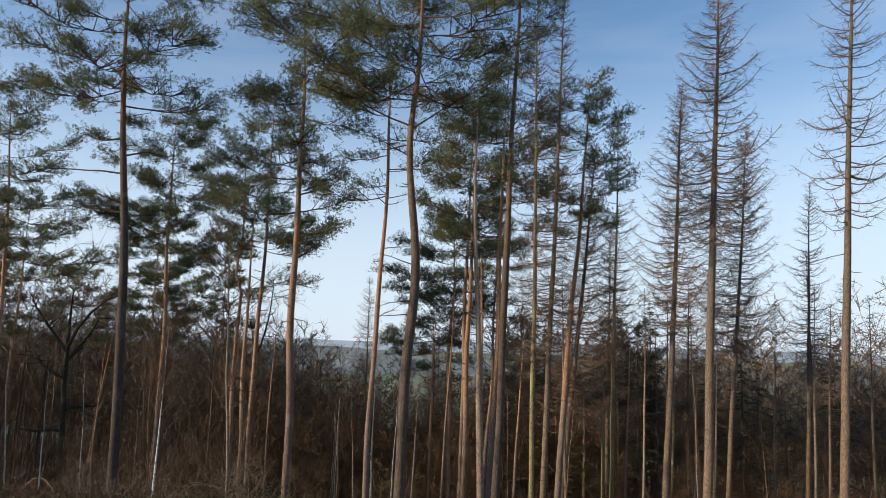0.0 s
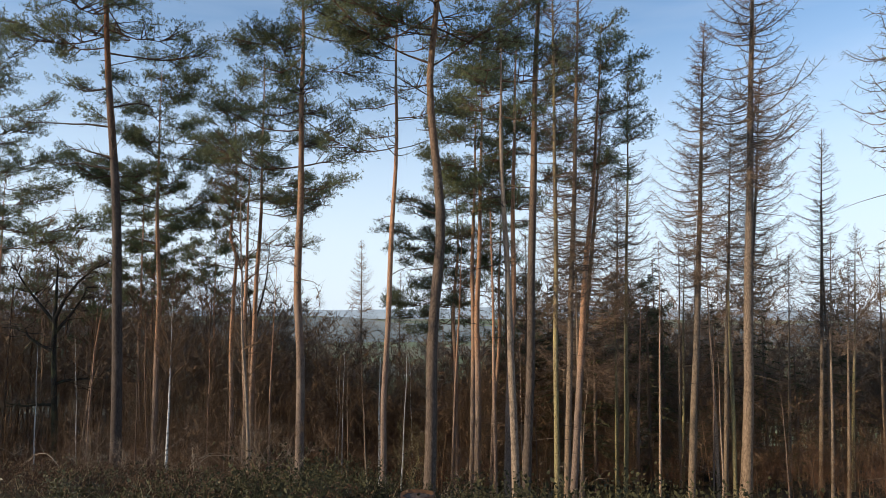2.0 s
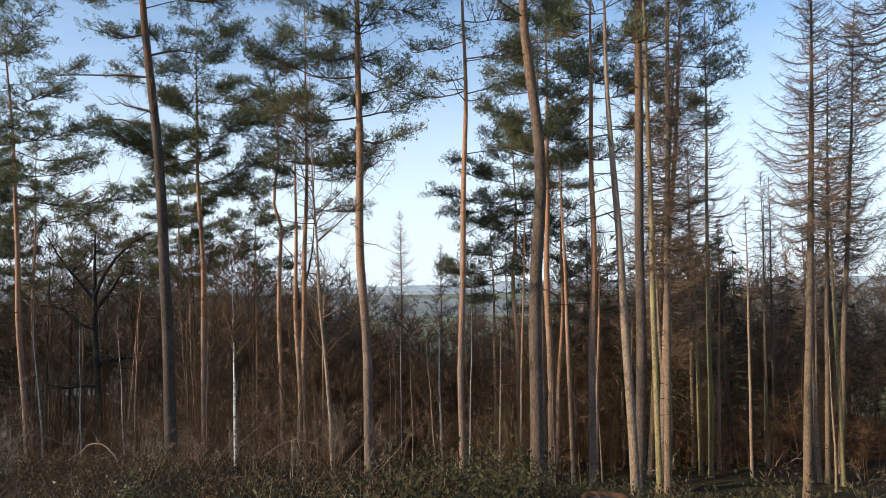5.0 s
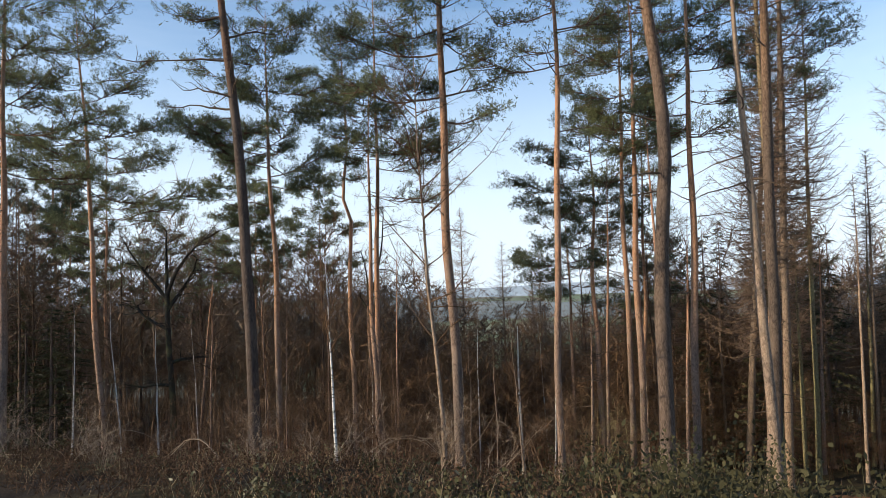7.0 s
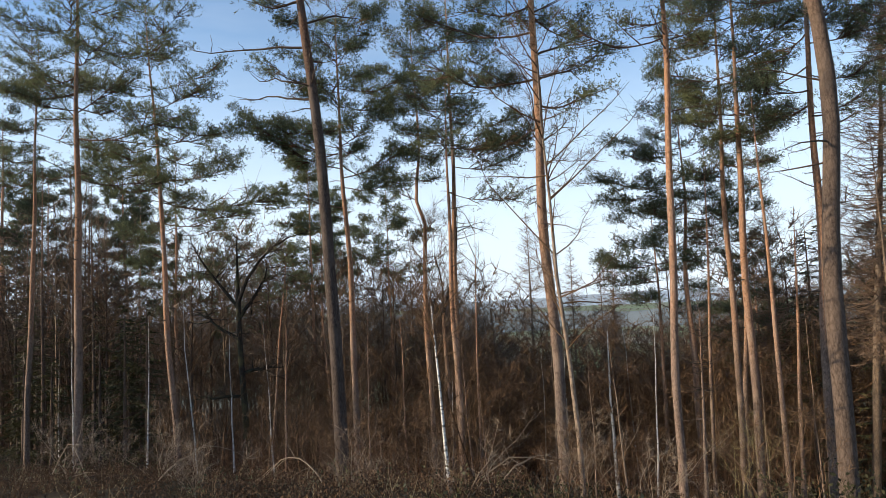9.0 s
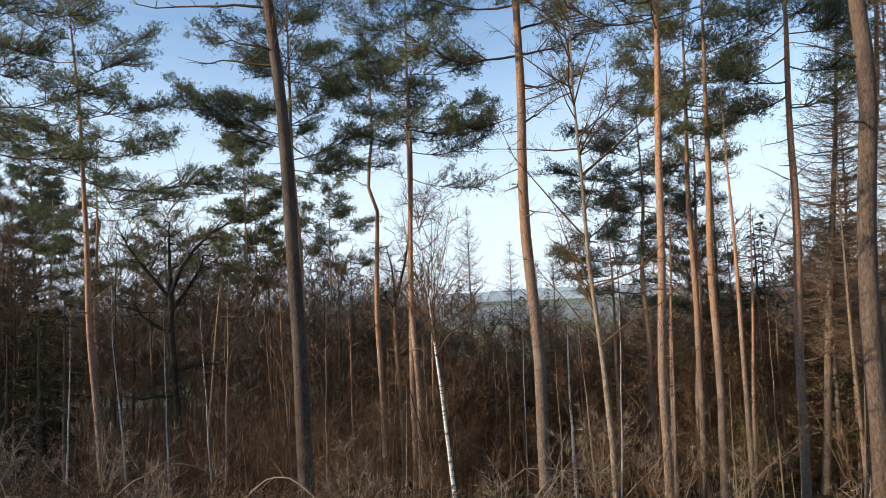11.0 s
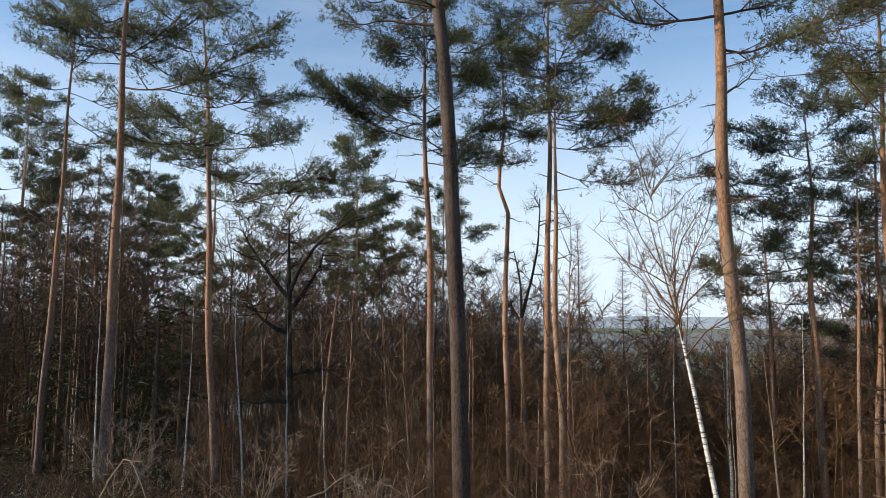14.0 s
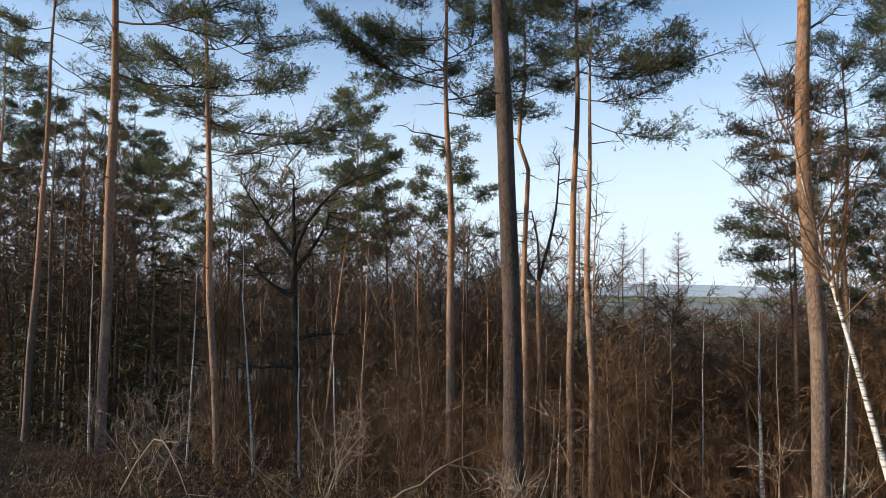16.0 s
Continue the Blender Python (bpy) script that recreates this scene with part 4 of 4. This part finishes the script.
# brown leafless trees of the middle storey, whose crowns rise above the scrub
for i, (px, py, top) in enumerate(((-34, 47, 4.6), (-30.5, 43, 3.8), (-27.5, 49, 4.2), (-25, 42, 3.0), (-22.5, 47, 3.4), (-18.5, 46, 2.8), (-16, 50, 2.6), (-14, 44, 1.8),
                                   (1.5, 46, 2.2), (4.5, 43, 2.9), (8, 48, 3.0), (11.5, 45, 2.3), (15, 51, 2.6), (-31, 54, 4.4), (-21, 55, 3.2), (-12.5, 58, 2.2), (-15.2, 56, 3.0), (-9.8, 60, 1.2), (-18.8, 60, 3.4), (-37, 50, 4.4), (-24, 60, 4.0), (-28, 63, 4.6), (-12.8, 50, 0.6))):
    broadleaf("bare_tree", px, py, top - float(ground_z(px, py)), (stand.normal(0, 0.03), 0), stand.uniform(0.08, 0.12), 0.75, 960 + i, BARK_LIMB, TWIG_BRUSH if i % 2 else TWIG_RED,
              "brown leafless tree with fine twigs above the scrub", "tree", "bare trees of the middle storey", splits=(20, 9), trunk_share=0.72, up=0.5, fine=8, fine_len=0.6, fine_w=0.014)


# ---- undergrowth ----
def thicket(name, label, category, material, places, height, proto, seed, thick=0.02, wide=0.012, **kw):
    """Crowded bare saplings and scrub: a few grown shapes set down many times in one mesh."""
    rng = np.random.default_rng(seed)
    shapes = []
    for k in range(proto):
        tubes, fine = twiggy(rng, 1.0, 1.0, thick=thick, fine_w=wide, lean=rng.normal(0, 0.10, 2), wander=5.0, **kw)
        s = Shape()
        s.tubes(tubes[0][0][:, ::2], tubes[0][1][:, ::2], 3)
        p, r, n = tubes[1]
        s.tubes(p[:, ::2], r[:, ::2], 3)
        p, r, n = tubes[2]
        s.blades(p[:, 0], p[:, 4], np.full(len(p), wide * 1.7), rng)
        s.blades(*fine, rng)
        shapes.append((np.concatenate(s.v), np.concatenate(s.q), np.concatenate(s.t)))
    out = Shape()
    z = ground_z(places[:, 0], places[:, 1])
    for (px, py), pz in zip(places, z):
        v, q, t = shapes[rng.integers(proto)]
        h = height * rng.uniform(0.6, 1.25)
        a = rng.uniform(0, 6.28)
        c, s_ = math.cos(a) * h, math.sin(a) * h
        w = np.stack([v[:, 0] * c - v[:, 1] * s_, v[:, 0] * s_ + v[:, 1] * c, v[:, 2] * h], -1) + np.array([px, py, pz - 0.1])
        out.add(w, q, t)
    ob = new(name, out.mesh(name, material, False))
    return tagged(ob, label, category, kind="stuff")


def scatter(rng, n, x, y, keep):
    p = np.stack([rng.uniform(*x, n), rng.uniform(*y, n)], -1)
    return p[keep(p[:, 0], p[:, 1])]


def depth(x, y):
    return fall(x, y)


def open_stand(x, y):
    """False under the dark stand, where no scrub grows."""
    return (x + 0.62 * y > -1.0) | (y > 46)


brush = np.random.default_rng(90)
thicket("scrub", "reddish brown leafless scrub under the pines", "shrubs", TWIG_RED,
        scatter(brush, 1500, (-48, 30), (15, 48), lambda x, y: (depth(x, y) > 13 + 9 * (x > -6.5) + 10 * (x > 2.5)) & open_stand(x, y) & (np.abs(x + 6) < 0.85 * y)), 2.1, 6, 91,
        thick=0.007, wide=0.0030, splits=(10, 5), trunk_share=0.85, fine=6, fine_len=0.13, levels=3)
thicket("brushwood", "tangled brown brushwood with spreading side branches", "shrubs", TWIG_BRUSH,
        scatter(brush, 620, (-48, 26), (17, 50), lambda x, y: (depth(x, y) > 12 + 9 * (x > -6.5) + 10 * (x > 2.5)) & open_stand(x, y) & (np.abs(x + 6) < 0.85 * y)), 3.4, 7, 95,
        thick=0.007, wide=0.0022, splits=(16, 6), trunk_share=0.9, fine=5, fine_len=0.13, levels=3, up=0.05)
thicket("saplings", "thin leafless saplings crowding the slope", "saplings", TWIG,
        scatter(brush, 620, (-55, 40), (26, 62), lambda x, y: (depth(x, y) > 17 + 9 * (x > -6.5) + 10 * (x > 2.5)) & open_stand(x, y) & (np.abs(x + 6) < 0.9 * y)), 5.5, 6, 92,
        thick=0.006, wide=0.0019, splits=(12, 6), trunk_share=0.8, fine=5, fine_len=0.10, levels=3)


thicket("young_woods", "young brown leafless wood closing the foot of the slope", "woods", TWIG_BRUSH,
        scatter(brush, 480, (-15, 12), (42, 70), lambda x, y: y > 0), 6.8, 5, 97,
        thick=0.008, wide=0.0042, splits=(11, 6), trunk_share=0.85, fine=5, fine_len=0.11, levels=3, up=0.3)


def wood_place(x, y):
    gap = (np.abs(x + 2 + 0.06 * (y - 60)) < 3 + 0.04 * (y - 60)) & (y > 70)
    return (np.abs(x + 8) < 0.85 * y + 5) & ~gap


thicket("far_woods", "grey-brown leafless woods down the valley side", "woods", WOODS,
        scatter(brush, 880, (-95, 80), (46, 110), wood_place), 10.0, 6, 93,
        thick=0.008, wide=0.0048, splits=(11, 6), trunk_share=0.75, fine=5, fine_len=0.08, levels=3)
thicket("tall_far_woods", "taller grey leafless trees on the slope", "woods", WOODS,
        scatter(brush, 240, (-70, -12), (42, 85), lambda x, y: np.abs(x + 8) < 0.85 * y), 11.3, 5, 94,
        thick=0.008, wide=0.0032, splits=(14, 6), trunk_share=0.7, fine=5, fine_len=0.07, levels=3)


thicket("tall_woods_downhill", "tall leafless trees closing the lower slope", "woods", WOODS,
        scatter(brush, 210, (7, 62), (46, 82), lambda x, y: np.abs(x) < 0.8 * y), 12.0, 5, 96,
        thick=0.008, wide=0.0036, splits=(14, 6), trunk_share=0.7, fine=5, fine_len=0.07, levels=3)


def tufts(name, label, category, material, places, height, width, blades, seed, lean=0.6, kind="stuff"):
    rng = np.random.default_rng(seed)
    z = ground_z(places[:, 0], places[:, 1])
    base = np.repeat(np.c_[places, z - 0.02], blades, 0)
    base[:, :2] += rng.normal(0, 0.12, (len(base), 2))
    d = rng.standard_normal(base.shape) * np.array([lean, lean, 0.25]) + np.array([0, 0, 1.0])
    tip = base + unit(d) * (height * rng.uniform(0.4, 1.2, (len(base), 1)))
    s = Shape()
    s.blades(base, tip, width * rng.uniform(0.6, 1.4, len(base)), rng)
    return tagged(new(name, s.mesh(name, material, False)), label, category, kind=kind)


def shrub_layer(name, label, material, places, height, seed, leaf=0.03, stems=6, per=9):
    """Low woody shrubs: wiry stems set with small leaves or dry flower heads."""
    rng = np.random.default_rng(seed)
    z = ground_z(places[:, 0], places[:, 1])
    b = np.repeat(np.c_[places, z], stems, 0)
    b[:, :2] += rng.normal(0, 0.10, (len(b), 2))
    d = unit(rng.standard_normal(b.shape) * np.array([0.7, 0.7, 0.2]) + np.array([0, 0, 1.0]))
    ln = height * rng.uniform(0.5, 1.15, len(b))
    s = Shape()
    s.blades(b, b + d * ln[:, None], np.full(len(b), 0.012), rng)
    c = np.repeat(b, per, 0) + np.repeat(d * ln[:, None], per, 0) * rng.uniform(0.25, 1.0, (len(b) * per, 1))
    al = unit(rng.standard_normal(c.shape) + np.array([0, 0, 0.5])) * (leaf * rng.uniform(0.7, 1.8, (len(c), 1)))
    ac = unit(np.cross(al, rng.standard_normal(c.shape))) * leaf * 0.38
    s.leaves(c + 0.03 * rng.standard_normal(c.shape), al, ac)
    return tagged(new(name, s.mesh(name, material, False)), label, "undergrowth", kind="stuff")


bank = lambda a, b: lambda x, y: (np.hypot(x + 1.25, y - 11.2) > 0.95) & (depth(x, y) > a) & (depth(x, y) < b) & (np.abs(x + 5) < 1.25 * y + 4)
shrub_layer("heather", "dark brown winter heather along the bank", HEATHER, scatter(brush, 8200, (-32, 18), (1, 34), bank(1.8, 12)), 0.42, 101, 0.030)
shrub_layer("bilberry", "dark green bilberry and heather under the larches", HEATHER_GREEN, scatter(brush, 2200, (-3, 26), (1, 28), bank(8, 22)), 0.55, 108, 0.045, 6, 7)
shrub_layer("bilberry_bank", "dense dark green bilberry on the crest of the bank", HEATHER_GREEN,
            scatter(brush, 2600, (-3.4, 15), (1, 16), lambda x, y: bank(3.5, 8)(x, y) & ~((x > -2.4) & (x < -0.7) & (y > 4.5) & (y < 12))), 0.74, 109, 0.036, 6, 11)
shrub_layer("green_heather", "dull green heather and bilberry tips", HEATHER_GREEN, scatter(brush, 1500, (-7, 18), (1, 24), bank(1.8, 11)), 0.40, 102, 0.038)
shrub_layer("bramble", "bramble leaves scattered through the bank", BRAMBLE, scatter(brush, 650, (-28, 16), (2, 28), bank(2.5, 10)), 0.5, 103, 0.05, 3, 6)
tufts("dry_grass", "tufts of dry straw-coloured grass", "grass", GRASS, scatter(brush, 1800, (-26, 14), (3, 28), bank(2.0, 11)), 0.42, 0.010, 7, 104)
tufts("dead_bracken", "collapsed brown bracken and trailing stems", "bracken", TWIG_BRUSH, scatter(brush, 900, (-32, 2), (8, 34), bank(3.4, 12)), 0.55, 0.011, 8, 106, 1.3)
tufts("moorland_grass", "rank straw-coloured grass on the bank", "grass", GRASS, scatter(brush, 300, (-32, -8), (11, 34), bank(2.6, 9)), 0.45, 0.008, 10, 107, 0.7)
thicket("bare_stems", "thin leafless stems standing above the bank", "shrubs", TWIG_PALE,
        scatter(brush, 280, (-26, 2), (8, 30), lambda x, y: (depth(x, y) > 4.5) & (depth(x, y) < 12)), 0.8, 8, 105,
        thick=0.006, wide=0.0045, splits=(5, 3), trunk_share=0.8, fine=2, fine_len=0.2, levels=3)


# ---- single things on the bank ----
def bush(x, y, height, stems, seed, label, material, spread=0.35):
    rng = np.random.default_rng(seed)
    foot = float(ground_z(x, y))
    ob = tagged(new("bare_bush"), label, "bush", "bare bushes on the bank")
    ob.location = (x, y, foot - 0.05)
    for k in range(stems):
        lean = rng.normal(0, spread, 2)
        tubes, fine = twiggy(rng, height * rng.uniform(0.6, 1.1), 0.9, thick=0.009, lean=lean, splits=(7, 4), trunk_share=0.75, fine=3, fine_len=0.22, fine_w=0.006, wander=9.0)
        s = Shape()
        for p, r, n in tubes:
            s.tubes(p, r, n)
        s.blades(*fine, rng)
        part("stem", s, material, ob, "", False)


bush(-5.3, 19.0, 1.87, 8, 201, "many-stemmed bare bush with pale stems", TWIG_PALE)
bush(-4.6, 17.6, 1.44, 5, 202, "sprawling leafless bush beside a birch", TWIG_PALE, 0.5)
bush(-11.1, 17.0, 1.01, 6, 203, "pale branching bush above the heather", TWIG_PALE, 0.45)
bush(-13.2, 19.5, 1.22, 6, 204, "pale branching bush above the heather", TWIG_PALE, 0.45)
bush(-15.4, 20.0, 1.37, 7, 205, "leafless bush under a pine trunk", TWIG_PALE, 0.4)
bush(-8.9, 18.0, 0.94, 5, 206, "pale branching bush above the heather", TWIG_PALE, 0.5)
bush(-1.3, 24.0, 2.8, 6, 207, "upright bush green with algae", BARK_MOSS, 0.12)
bush(-17.5, 24.0, 1.30, 6, 208, "leafless bush under a pine trunk", TWIG_PALE, 0.4)
bush(-6.8, 15.4, 0.9, 4, 209, "pale branching bush above the heather", TWIG_PALE, 0.5)


shrubs = np.random.default_rng(230)
for k in range(22):
    along, out = 13 + k * 0.95 + shrubs.normal(0, 0.3), shrubs.uniform(4.5, 8.5) - 0.45 * max(0, 13 + k * 0.95 - 21)
    bush(-0.66 * along + 0.75 * out, 0.75 * along + 0.66 * out, shrubs.uniform(0.8, 1.5), int(shrubs.integers(2, 5)), 231 + k, "brown branching bush above the heather", TWIG_BRUSH, 0.35)


def stump(x, y, radius, height, seed):
    rng = np.random.default_rng(seed)
    foot = float(ground_z(x, y))
    ob = tagged(new("tree_stump"), "sawn tree stump with orange-brown sides in heather", "stump")
    ob.location = (x, y, foot - 0.1)
    n = 28
    ang = np.arange(n) * 2 * np.pi / n
    lobes = 1 + 0.06 * np.sin(ang * 3 + 1) + 0.04 * np.sin(ang * 7) + 0.02 * rng.standard_normal(n)
    zs = np.array([0, 0.15, 0.35, height + 0.08, height + 0.1])
    rs = radius * np.array([1.45, 1.2, 1.04, 1.0, 0.95])
    v = np.stack([np.cos(ang)[None] * rs[:, None] * lobes, np.sin(ang)[None] * rs[:, None] * lobes, zs[:, None] + 0 * ang], -1)
    i = np.arange(4)[:, None] * n
    j = np.arange(n)[None]
    k = (j + 1) % n
    s = Shape()
    s.add(v.reshape(-1, 3), np.stack([i + j, i + k, i + n + k, i + n + j], -1).reshape(-1, 4))
    part("stump_side", s, CUT, ob, "torn orange-brown stump side")
    top = Shape()
    ring = v[-1] * np.array([0.985, 0.985, 1]) + np.array([0, 0, 0.004])
    top.add(np.concatenate([ring, [[0, 0, height + 0.115]]]), tris=np.stack([np.arange(n), (np.arange(n) + 1) % n, np.full(n, n)], -1))
    part("cut_face", top, BARK_GREY, ob, "weathered grey-green sawn top")


stump(-1.16, 11.75, 0.24, 0.20, 211)


def arching_stem(x, y, reach, rise, turn, seed):
    rng = np.random.default_rng(seed)
    ob = tagged(new("fallen_branch"), "pale arching dead branch over the heather", "branch", "dead branches on the bank")
    ob.location = (x, y, float(ground_z(x, y)))
    t = np.linspace(0, 1, 12)
    out = np.array([math.cos(turn), math.sin(turn), 0])
    p = out * (reach * t)[:, None] + np.array([0, 0, 1]) * (rise * np.sin(t * 2.7))[:, None] + 0.02 * rng.standard_normal((12, 3)).cumsum(0)
    s = Shape()
    s.tubes(p[None], (0.016 - 0.011 * t)[None], 6, 0.05, rng)
    part("stem", s, TWIG_PALE, ob)
    for k in rng.integers(3, 12, 7):
        f = Shape()
        way = unit(out + 0.8 * rng.standard_normal(3))
        f.tubes((p[k] + way * np.linspace(0, rng.uniform(0.2, 0.5), 4)[:, None] + 0.01 * rng.standard_normal((4, 3)).cumsum(0))[None], np.array([[0.006, 0.005, 0.004, 0.002]]), 4)
        part("twig", f, TWIG_PALE, ob, "", False)


arching_stem(-15.6, 19.6, 1.2, 0.85, -0.4, 221)
arching_stem(-12.4, 18.2, 1.5, 0.55, 0.3, 222)
arching_stem(-9.0, 17.2, 1.6, 0.5, 2.6, 223)
arching_stem(-6.6, 17.6, 1.3, 0.6, 0.2, 224)
arching_stem(-7.4, 19.2, 2.2, 0.7, 0.1, 225)
